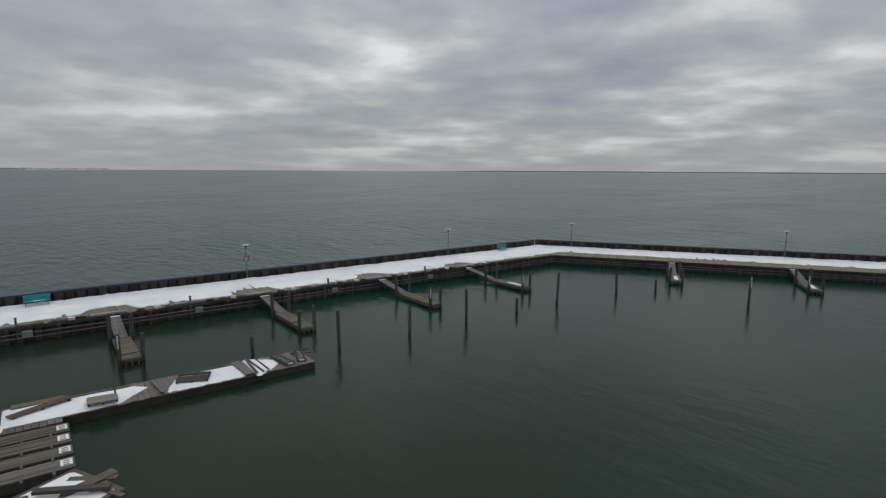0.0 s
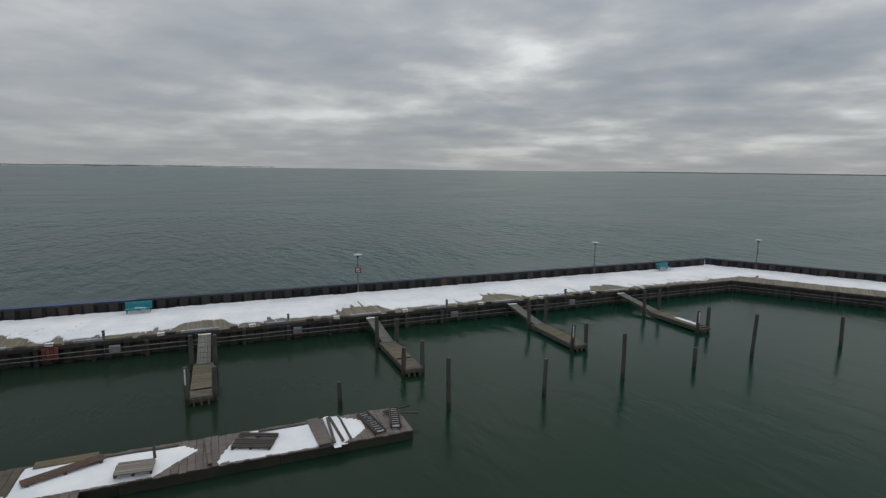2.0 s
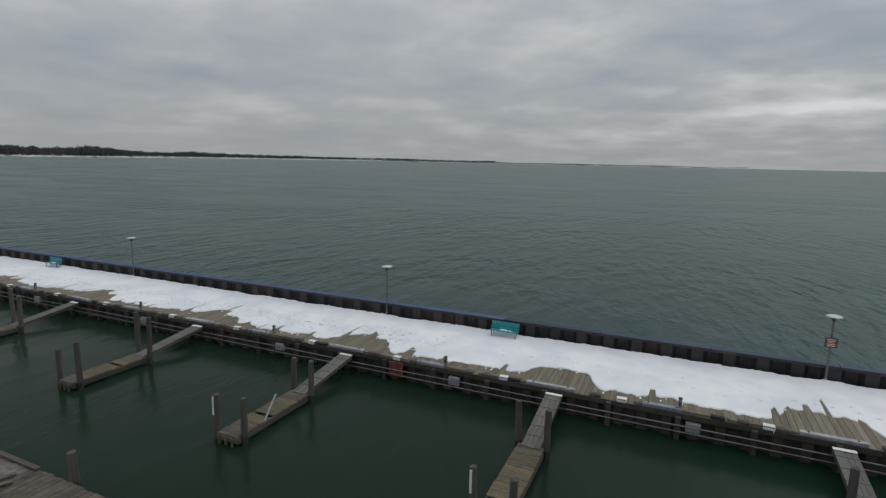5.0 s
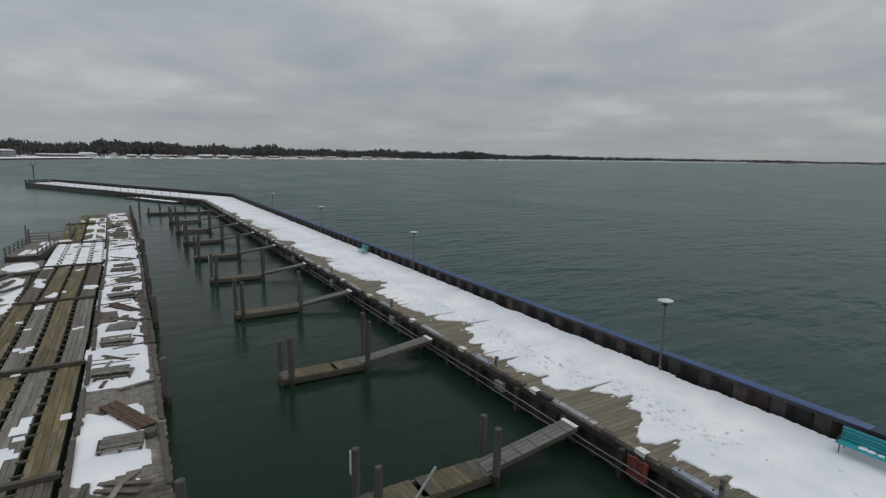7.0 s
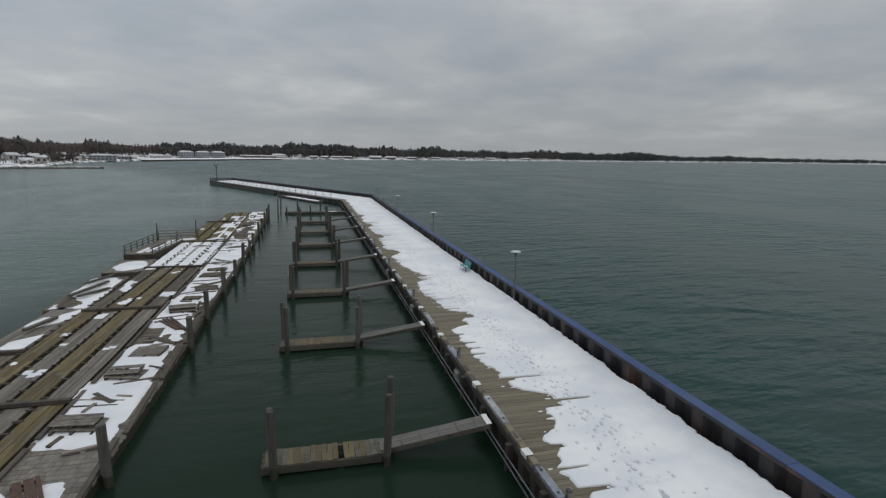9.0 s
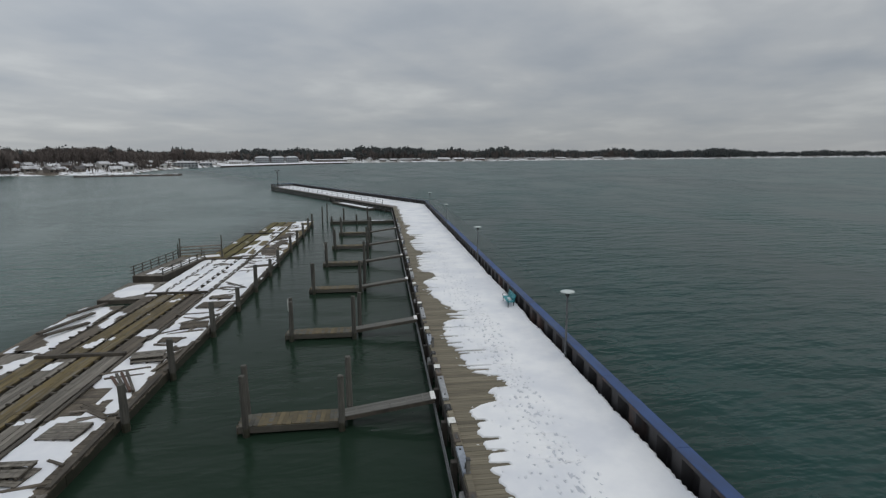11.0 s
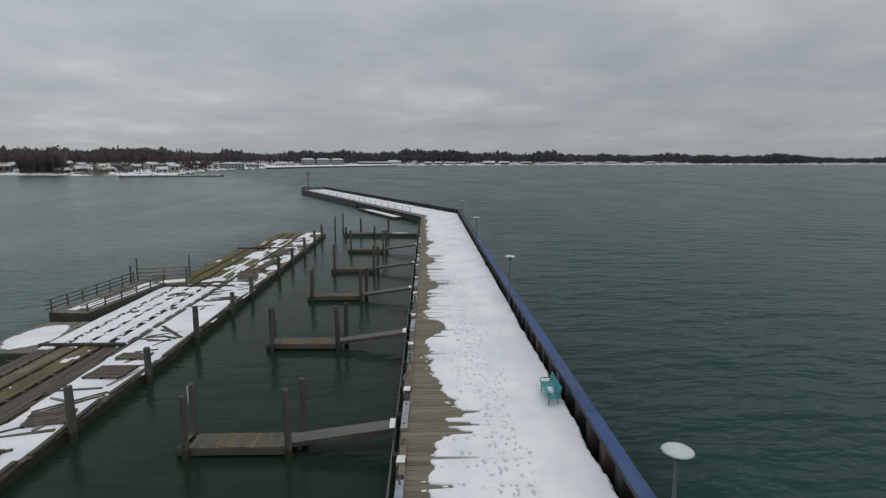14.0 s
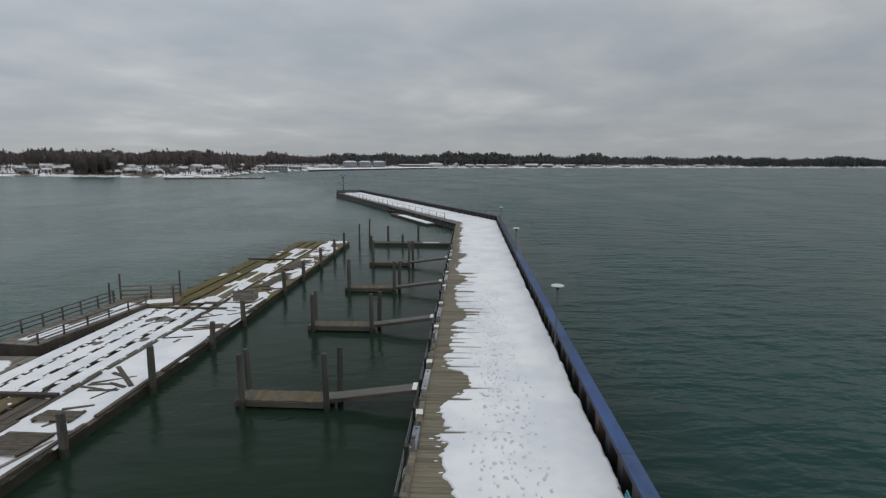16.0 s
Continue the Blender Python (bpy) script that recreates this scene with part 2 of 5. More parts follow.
def water_material():
    m = bpy.data.materials.new("lake_water")
    m.use_nodes = True
    n = Net(m.node_tree)
    b = m.node_tree.nodes["Principled BSDF"]
    co = n.node("ShaderNodeTexCoord").outputs["Object"]
    sp = n.node("ShaderNodeSeparateXYZ", Vector=co)
    wide = n.noise(n.mapping(co, (1, 0.35, 1), (0, 0, radians(20))), 0.012, 3, 0.5)
    swell = n.noise(n.mapping(n.mapping(co, (1, 1, 1), (0, 0, radians(12))), (0.35, 1, 1)), 0.20, 3, 0.5, 0.2)
    chop = n.noise(n.mapping(n.mapping(co, (1, 1, 1), (0, 0, radians(-8))), (0.42, 1, 1)), 0.62, 3, 0.55, 0.2)
    ripple = n.noise(n.mapping(n.mapping(co, (1, 1, 1), (0, 0, radians(20))), (0.6, 1, 1)), 2.6, 2, 0.5, 0.1)
    # The harbour basin lies sheltered behind the pier.
    open_x = n.math("MULTIPLY_ADD", sp.outputs[0], 0.08, 0.5, clamp=True)
    leg_side = n.math("ADD", n.math("MULTIPLY_ADD", sp.outputs[0], 0.0225, -0.01), n.math("MULTIPLY_ADD", sp.outputs[1], 0.01085, -1.275))
    far_y = n.math("MULTIPLY", n.math("ADD", leg_side, 0.5, clamp=True), n.math("MULTIPLY_ADD", sp.outputs[1], 0.05, -5.4, clamp=True))
    bay_y = n.math("MULTIPLY_ADD", sp.outputs[1], 0.02, -1.6, clamp=True)
    beyond = n.math("ADD", n.math("MULTIPLY", sp.outputs[0], 0.0553), n.math("MULTIPLY_ADD", sp.outputs[1], -0.0833, -5.88))
    beyond = n.math("ADD", beyond, 0.5, clamp=True)
    west = n.math("MULTIPLY", n.math("MULTIPLY_ADD", sp.outputs[1], 0.03, -0.6, clamp=True), n.math("MULTIPLY_ADD", sp.outputs[0], -0.12, -3.4, clamp=True))
    exposed = n.math("MAXIMUM", n.math("MAXIMUM", open_x, beyond), far_y)
    bay = n.math("SUBTRACT", n.math("MAXIMUM", west, bay_y), exposed, clamp=True)
    cat = n.noise(n.mapping(co, (1, 0.5, 1), (0, 0, radians(30))), 0.045, 4, 0.55, 0.6)
    gain = n.math("MULTIPLY_ADD", bay, 0.22, n.math("MULTIPLY_ADD", exposed, 0.90, 0.10))
    h = n.math("ADD", n.math("MULTIPLY", swell, 1.05), n.math("ADD", n.math("MULTIPLY", chop, 0.95), n.math("MULTIPLY", ripple, 0.08)))
    h = n.math("SUBTRACT", h, 1.0)
    h = n.math("MULTIPLY", h, n.math("MULTIPLY", gain, n.math("MULTIPLY_ADD", n.ramp(cat, (0.38, (0, 0, 0)), (0.66, (1, 1, 1))), 1.75, 0.24)))
    lake = n.mix(n.ramp(n.math("MULTIPLY_ADD", cat, 0.5, n.math("MULTIPLY", wide, 0.5)), (0.40, (0, 0, 0)), (0.60, (1, 1, 1))), (0.0056, 0.0295, 0.0265, 1), (0.0155, 0.0610, 0.0560, 1))
    # The inner end of the basin is deeper and greener; silt greys it by the slips.
    silty = n.math("MULTIPLY_ADD", sp.outputs[1], 0.035, 1.50, clamp=True)
    basin = n.mix(n.ramp(cat, (0.38, (0, 0, 0)), (0.62, (1, 1, 1))), n.mix(silty, (0.0030, 0.0240, 0.0140, 1), (0.0100, 0.0215, 0.0135, 1)), n.mix(silty, (0.0046, 0.0300, 0.0185, 1), (0.0130, 0.0260, 0.0170, 1)))
    n.put(b.inputs["Base Color"], n.mix(exposed, n.mix(bay, basin, (0.036, 0.077, 0.067, 1)), lake))
    b.inputs["IOR"].default_value = 1.33
    n.put(b.inputs["Specular IOR Level"], n.math("MULTIPLY_ADD", n.math("MAXIMUM", exposed, bay), 0.122, 0.096))
    n.put(b.inputs["Roughness"], n.math("MULTIPLY_ADD", exposed, 0.08, 0.20))
    n.put(b.inputs["Normal"], n.bump(h, 1.0, 0.75))
    return m


def ground_material():
    m = bpy.data.materials.new("snowy_shore")
    m.use_nodes = True
    n = Net(m.node_tree)
    b = m.node_tree.nodes["Principled BSDF"]
    co = n.node("ShaderNodeTexCoord").outputs["Object"]
    patch = n.noise(n.mapping(co, (1, 1, 1)), 0.07, 6, 0.65)
    grain = n.noise(co, 0.6, 4, 0.6)
    snow = n.mix(grain, (0.62, 0.63, 0.66, 1), (0.78, 0.79, 0.81, 1))
    soil = n.mix(grain, (0.05, 0.04, 0.03, 1), (0.13, 0.105, 0.075, 1))
    n.put(b.inputs["Base Color"], n.mix(n.ramp(patch, (0.46, (0, 0, 0)), (0.51, (1, 1, 1))), soil, snow))
    b.inputs["Roughness"].default_value = 0.9
    return m


# Blue-grey snow tone that paints the shade inside the footprints.
M_PRINT_SHADE = material("footprint_shade_snow", (0.52, 0.54, 0.58), (0.38, 0.40, 0.445), 6, (1, 1, 1), 0.6, 0.3, 0.01, 0.1)
M_SNOW, M_WATER, M_GROUND = snow_material(), water_material(), ground_material()


# ---- building helpers ----
def link(name, bm, mat, parent=None, label="", smooth=False, m=None):
    me = bpy.data.meshes.new(name)
    bm.normal_update()
    bm.to_mesh(me)
    bm.free()
    for mm in mat if isinstance(mat, (list, tuple)) else (mat,):
        me.materials.append(mm)
    if smooth:
        for p in me.polygons:
            p.use_smooth = True
    ob = new(name, me)
    if parent:
        ob.parent = parent
    if m is not None:
        ob.matrix_basis = m
    return tagged(ob, label)


def part(name, bm, mat, parent, label="", smooth=False, m=None):
    return link(name, bm, mat, parent, label, smooth, m)


def thing(name, label, category, m=None, group="", kind=""):
    ob = new(name)
    ob.empty_display_size = 0.2
    if m is not None:
        ob.matrix_basis = m
    return tagged(ob, label, category, group, kind)


def box(bm, c, s, rz=0.0, m=None, mat=0, bevel=0.0, taper=1.0):
    """A box of size s centred at c, turned rz degrees; taper narrows its top."""
    vs = []
    r = Matrix.Rotation(radians(rz), 3, "Z")
    for dz in (-0.5, 0.5):
        k = taper if dz > 0 else 1.0
        for dx, dy in ((-0.5, -0.5), (0.5, -0.5), (0.5, 0.5), (-0.5, 0.5)):
            p = r @ Vector((dx * s[0] * k, dy * s[1] * k, dz * s[2])) + Vector(c)
            vs.append(bm.verts.new(m @ p if m is not None else p))
    fs = [bm.faces.new([vs[i] for i in q]) for q in ((3, 2, 1, 0), (4, 5, 6, 7), (0, 1, 5, 4), (1, 2, 6, 5), (2, 3, 7, 6), (3, 0, 4, 7))]
    for f in fs:
        f.material_index = mat
    if bevel:
        bmesh.ops.bevel(bm, geom=list({e for f in fs for e in f.edges}), offset=bevel, segments=1, affect="EDGES")
    return fs


def tube(bm, a, b, r0, r1=None, sides=8, mat=0, caps=True):
    """A round bar from a to b."""
    a, b, r1 = Vector(a), Vector(b), r0 if r1 is None else r1
    q = (b - a).to_track_quat("Z", "Y")
    rings = []
    for p, r in ((a, r0), (b, r1)):
        rings.append([bm.verts.new(p + q @ Vector((math.cos(t) * r, math.sin(t) * r, 0))) for t in (2 * math.pi * i / sides for i in range(sides))])
    for i in range(sides):
        j = (i + 1) % sides
        bm.faces.new((rings[0][i], rings[0][j], rings[1][j], rings[1][i])).material_index = mat
    if caps:
        bm.faces.new(rings[0][::-1]).material_index = mat
        bm.faces.new(rings[1]).material_index = mat


def lathe(bm, profile, sides=16, c=(0, 0, 0), mat=0, wobble=0.0, rng=None):
    """Rings of (radius, height) round a vertical axis."""
    rings = []
    for r, z in profile:
        rings.append([bm.verts.new((c[0] + math.cos(2 * math.pi * i / sides) * r * (1 + (rng.uniform(-wobble, wobble) if rng else 0)),
                                    c[1] + math.sin(2 * math.pi * i / sides) * r * (1 + (rng.uniform(-wobble, wobble) if rng else 0)), c[2] + z)) for i in range(sides)])
    for a, b in zip(rings, rings[1:]):
        for i in range(sides):
            j = (i + 1) % sides
            bm.faces.new((a[i], a[j], b[j], b[i])).material_index = mat
    bm.faces.new(rings[0][::-1]).material_index = mat
    bm.faces.new(rings[-1]).material_index = mat


def sheet(name, points, mat, parent=None, label="", smooth=True, m=None):
    """A grid of points, rows of equal length, as one mesh."""
    rows, cols = len(points), len(points[0])
    verts = [tuple(p) for row in points for p in row]
    faces = [(r * cols + c, r * cols + c + 1, (r + 1) * cols + c + 1, (r + 1) * cols + c) for r in range(rows - 1) for c in range(cols - 1)]
    me = bpy.data.meshes.new(name)
    me.from_pydata(verts, [], faces)
    me.materials.append(mat)
    if smooth:
        me.polygons.foreach_set("use_smooth", [True] * len(me.polygons))
    ob = new(name, me)
    if parent:
        ob.parent = parent
    if m is not None:
        ob.matrix_basis = m
    return tagged(ob, label)


def interp(x, table):
    xs, ys = zip(*table)
    return float(np.interp(x, xs, ys))


# ---- plan ----
DECK, WALL_TOP = 1.20, 2.16
EDGE, LAKE = -7.33, -0.18              # basin edge and lake side of the main leg
Y0, Y1 = -69.0, 118.0                # where the lake wall turns
FINGERS = [-49.7, -37.9, -25.4, -13.6, -1.5, 10.2, 22.9, 35.0, 47.1, 58.9, 70.2, 82.4]

# ---- water ----
bm = bmesh.new()
bmesh.ops.create_grid(bm, x_segments=1, y_segments=1, size=4900)
water = link("water", bm, M_WATER)
tagged(water, "grey-green lake water with light wind ripples", "water", kind="structure")


# ---- pier legs: sheet-pile lake wall with painted cap, core, bulkhead, planks, snow ----
def corrugated(bm, x0, depth, z0, z1, y0, y1, period):
    """A folded sheet-pile face that runs along y, with pans standing in and out."""
    ys, xs, y, k = [], [], y0, 0
    while y < y1:
        for f, x in ((0.0, 0), (0.36, 0), (0.5, depth), (0.86, depth)):
            if y + f * period <= y1:
                ys.append(y + f * period), xs.append(x0 + x)
        y += period
    lo = [bm.verts.new((x, yy, z0)) for x, yy in zip(xs, ys)]
    hi = [bm.verts.new((x, yy, z1)) for x, yy in zip(xs, ys)]
    for i in range(len(lo) - 1):
        bm.faces.new((lo[i], lo[i + 1], hi[i + 1], hi[i]))


def snow_edge(y, lobes, base, rng_seed, ragged):
    """How far the bare planks reach in from the basin edge: broad bare lobes by the finger docks, slots along single planks."""
    k = math.floor((y - 3.855) / 0.29)
    r = random.Random(k * 7919 + rng_seed)
    big = noise.noise((y * 0.33, rng_seed, 0)) * 0.32 + noise.noise((y * 0.9, 3.1 + rng_seed, 0)) * 0.36 + noise.noise((y * 2.2, 6.4 + rng_seed, 0)) * 0.22
    w = base + big + r.uniform(-0.06, 0.06) + noise.noise((y * 5.0, 1.7, rng_seed)) * 0.12
    if r.random() < 0.11:
        w += r.uniform(0.25, 0.95)
    thin = random.Random(math.floor(y / 0.20) * 131 + rng_seed)
    if thin.random() < (0.26 if ragged[0] < y < ragged[1] else 0.025):
        w += thin.uniform(0.9, 1.9)
    for c, a, tail in lobes:
        d = y - c
        w += a * math.exp(-abs(d / 1.75) ** 5) + (tail * math.exp(-(d / 4.6) ** 2) if d > 0 else 0.0)
    return max(w, 0.35)


def pier_leg(name, length, width, m, label, lobes, base, seed, near=None, bare=1.0, ragged=(-9, -9), trodden=(0, 0), fine=3, cols=64, bright=(1, 1)):
    """One straight leg in its own axes: y along, x from -width (basin edge) to 0 (lake wall)."""
    leg = thing("pier_" + name, label, "pier", m, kind="structure")
    bm = bmesh.new()
    box(bm, (-width / 2 + 0.2, length / 2, -0.45), (width - 0.7, length, 3.1))
    part("core", bm, M_CONCRETE, leg)
    bm = bmesh.new()
    corrugated(bm, -width + 0.30, -0.22, -2.0, DECK - 0.06, 0, length, 1.1)
    part("bulkhead", bm, M_BULKHEAD, leg, "rusty sheet-pile bulkhead")
    bm = bmesh.new()
    corrugated(bm, 0.02, 0.30, -2.0, WALL_TOP, 0, length, 1.62)
    part("sheet_pile_wall", bm, M_STEEL, leg, "dark corrugated steel sheet-pile wall")
    n = max(1, round(length / 6.1))
    step = length / n
    cap = bmesh.new()
    box(cap, (0.17, step / 2, WALL_TOP + 0.02), (0.52, step - 0.02, 0.07), bevel=0.012)
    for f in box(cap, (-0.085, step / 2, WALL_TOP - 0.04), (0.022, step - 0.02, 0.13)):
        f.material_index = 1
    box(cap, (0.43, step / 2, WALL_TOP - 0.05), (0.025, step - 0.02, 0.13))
    first = part("wall_cap", cap, (M_BLUE if bright[0] <= 0 else M_BLUE_GRAZING, M_STEEL), leg, "blue painted steel wall cap")
    # dark caps paint in the grazing view; only the bright stretch keeps full blue
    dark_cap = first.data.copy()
    dark_cap.materials[0] = M_BLUE_GRAZING
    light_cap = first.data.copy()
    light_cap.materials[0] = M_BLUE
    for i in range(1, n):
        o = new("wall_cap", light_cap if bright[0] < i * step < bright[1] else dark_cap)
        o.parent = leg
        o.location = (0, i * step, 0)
    # fascia timber and the two fender rails on the basin side
    for i in range(n):
        bm = bmesh.new()
        box(bm, (-width + 0.03, (i + 0.5) * step, DECK - 0.14), (0.14, step - 0.015, 0.25), bevel=0.012)
        part("fascia_board", bm, M_PILE_WET if name == "outer" else M_FENDER, leg)
    for z in (0.72, 0.42):
        bm = bmesh.new()
        for i in range(n):
            sag = 0.03 * math.sin(i * 2.7 + z * 9)
            tube(bm, (-width - 0.30, i * step, z + sag), (-width - 0.30, (i + 1) * step, z + 0.03 * math.sin((i + 1) * 2.7 + z * 9)), 0.028, sides=6)
        part("fender_rail", bm, M_GALV, leg, "thin galvanised fender rail")
    n2 = round(length / 3.05)
    bm = bmesh.new()
    box(bm, (-width - 0.14, 0, 0.1), (0.24, 0.24, 2.0), bevel=0.02)
    first = part("fender_post", bm, M_PILE_WET if name == "outer" else M_FENDER, leg, m=pose(0, 1.0, 0))
    for i in range(1, n2):
        o = first.copy()
        scene.collection.objects.link(o)
        o.location = (0, 1.0 + i * 3.05, 0.05 * math.sin(i * 1.9))
    # snow sheet: thin and ragged at the planks, drifted and melted back along the wall
    rng = np.random.default_rng(seed)
    dy = 0.29 / fine
    ys = np.arange(0.0, length + dy, dy)
    pts = np.zeros((len(ys), cols, 3))
    for i, y in enumerate(ys):
        a = -width + snow_edge(y, lobes, base, seed, ragged) * bare
        b = -0.10 - 0.20 * max(0.0, noise.noise((y * 0.35, 9.0, seed)) - 0.1) - 0.10 * abs(noise.noise((y * 3.1, 5.0, seed))) - 0.06 * random.Random(int(y * 3) + seed).random()
        u = np.linspace(0, 1, cols)
        u = u * 0.7 + 0.3 * u * u
        x = a + (b - a) * u
        edge = np.clip((x - a) / 0.07, 0, 1) ** 0.5 * np.clip((b - x) / 0.10, 0, 1) ** 0.5
        drift = np.array([noise.noise((xx * 0.5, y * 0.35, seed + 2.0)) for xx in x[::5]])
        drift = np.interp(np.arange(cols), np.arange(cols)[::5], drift)
        pts[i, :, 0], pts[i, :, 1] = x, y
        pts[i, :, 2] = DECK - 0.012 + edge * (0.072 + 0.025 * drift + 0.05 * np.clip((x + 1.3) / 1.3, 0, 1) + 0.20 * np.clip((x + 0.85) / 0.7, 0, 1) ** 2)
    # footprints: trails that wander along the leg, and scattered scuffs
    prints = []
    for t in range(16):
        c = -width * rng.uniform(0.36, 0.70)
        x, y = c, rng.uniform(0, 3)
        while y < length:
            if rng.random() < 0.8:
                prints.append((x + rng.normal(0, 0.16), y, rng.uniform(0.042, 0.058), rng.uniform(0.09, 0.14)))
            x += rng.normal(0, 0.12) + (c - x) * 0.04
            y += rng.uniform(0.5, 1.1)
    for _ in range(int(length * 4)):
        prints.append((-width * rng.normal(0.58, 0.12), rng.uniform(0, length), rng.uniform(0.035, 0.06), rng.uniform(0.05, 0.12)))
    # well trodden on one stretch, only a few tracks elsewhere
    prints = [p for p in prints if trodden[0] < p[1] < trodden[1] or rng.random() < 0.13]
    flat = pts[:, :, 2].copy()
    for px, py, rx, ry in prints:
        deep = rng.choice((0.045, 0.06, 0.08))
        i0, i1 = max(int((py - 0.4) / dy), 0), min(int((py + 0.4) / dy) + 2, len(ys))
        q = pts[i0:i1]
        if len(q):
            d = ((q[:, :, 0] - px) / rx) ** 2 + ((q[:, :, 1] - py) / ry) ** 2
            q[:, :, 2] = np.maximum(q[:, :, 2] - deep * np.exp(-d * d), np.minimum(q[:, :, 2], DECK + 0.006))
    snow = sheet("snow_cover", pts, M_SNOW, None, "", True, m)
    # sunk faces take the grey tone, so the dents' shade is in their colour
    snow.data.materials.append(M_PRINT_SHADE)
    sunk = flat - pts[:, :, 2]
    sunk = (sunk[:-1, :-1] + sunk[1:, :-1] + sunk[:-1, 1:] + sunk[1:, 1:]) / 4
    snow.data.polygons.foreach_set("material_index", (sunk > 0.03).astype(np.int32).ravel())
    tagged(snow, "trampled wet snow lying on the pier deck", "snow", kind="stuff")
    return leg, width


MAIN_W = LAKE - EDGE
lobes_main = [(y - Y0 + 0.1, 1.75 if y < 5 else 1.2 if y < 30 else 0.8, 0.75 if 5 < y < 40 else 0.1) for y in FINGERS]
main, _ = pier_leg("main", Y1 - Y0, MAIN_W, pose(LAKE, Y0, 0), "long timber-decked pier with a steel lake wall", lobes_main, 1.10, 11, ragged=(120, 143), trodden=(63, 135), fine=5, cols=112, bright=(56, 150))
# The leg that turns towards the shore beyond the far corner, and the one that turns off at the other end.
a1 = math.degrees(math.atan2(41.0, 85.0))
far_leg, _ = pier_leg("outer", 97.0, 8.0, pose(LAKE + 0.3, Y1 - 0.4, -0.006, 0, 0, a1), "outer pier leg with snow and a rail", [], 2.3, 23, bare=0.8)
NEAR_D, NEAR_N = Vector((-0.833, -0.553, 0)), Vector((-0.553, 0.833, 0))
NEAR_O = Vector((0.16, -69.35, 0))
near_o = NEAR_O + NEAR_D * 90 + Vector((0, 0, -0.006))
near_leg, _ = pier_leg("inner", 90.0, 7.8, pose(*near_o, 0, 0, -math.degrees(math.atan2(0.833, 0.553))), "inner pier leg with a band of bare planks", [], 3.1, 37)


# ---- lamps, benches, mast on the pier ----
def lamp_post():
    ob = thing("lamp_post", "slim dark-grey lamp post with a pale flat mushroom shade", "street lamp", group="pier lamps")
    bm = bmesh.new()
    box(bm, (0, 0, 0.02), (0.24, 0.24, 0.04), bevel=0.008)
    lathe(bm, [(0.085, 0.04), (0.085, 0.30), (0.06, 0.36)], 12)
    part("base", bm, M_GALV, ob)
    bm = bmesh.new()
    tube(bm, (0, 0, 0.3), (0, 0, 3.52), 0.06, 0.048, 12)
    part("pole", bm, M_POLE, ob)
    bm = bmesh.new()
    lathe(bm, [(0.07, 3.40), (0.10, 3.44), (0.12, 3.60), (0.10, 3.64)], 16)
    part("lantern", bm, M_IRON, ob, "small dark lantern body")
    bm = bmesh.new()
    lathe(bm, [(0.36, 3.63), (0.385, 3.645), (0.34, 3.685), (0.20, 3.725), (0.05, 3.745)], 24)
    part("shade", bm, M_SHADE, ob, "flat pale dome shade", smooth=True)
    return ob


first_lamp = lamp_post()
first_lamp.matrix_basis = pose(-0.30, 0.0, DECK)
lamps = {0: first_lamp}
for k in (-2, -1, 1, 2, 3, 4):
    lamps[k] = copy_thing(first_lamp, pose(-0.30, 26.2 * k, DECK))
corner_at = NEAR_O + Vector((0, 0, DECK)) + NEAR_D * 5.5 + NEAR_N * 0.25
lamps["c"] = copy_thing(first_lamp, pose(*corner_at))
corner_at = NEAR_O + Vector((0, 0, DECK)) + NEAR_D * 33.0 + NEAR_N * 0.25
lamps["d"] = copy_thing(first_lamp, pose(*corner_at))


def notice(post, rz, z, board, label):
    """A notice board strapped to a lamp post; the lettering is too small to read, so it shows as bars."""
    bm = bmesh.new()
    m = pose(0, 0, 0, 0, 0, rz)
    box(bm, (-0.085, 0, z), (0.02, 0.56, 0.52), m=m)
    s = part("notice", bm, M_IRON, post, label)
    bm = bmesh.new()
    box(bm, (-0.099, 0, z), (0.006, 0.49, 0.45), m=m)
    part("panel", bm, board, s)
    for i in range(5):
        bm = bmesh.new()
        box(bm, (-0.104, 0.0, z + 0.17 - 0.085 * i), (0.004, 0.40 - 0.07 * (i % 3), 0.032), m=m)
        part("text_bar", bm, M_WHITE, s)


M_SIGNRED = material("dark_red_sign", (0.20, 0.03, 0.03), (0.11, 0.02, 0.02), 5, (1, 1, 1), 0.5, 0.0, 0.01, 0.05)
M_SIGNGREEN = material("dark_green_sign", (0.03, 0.12, 0.10), (0.02, 0.07, 0.06), 5, (1, 1, 1), 0.5, 0.0, 0.01, 0.05)
notice(lamps[-1], 0, 2.28, M_SIGNRED, "dark-edged red notice board")
notice(lamps["c"], 30, 2.3, M_SIGNGREEN, "dark-edged green notice board")


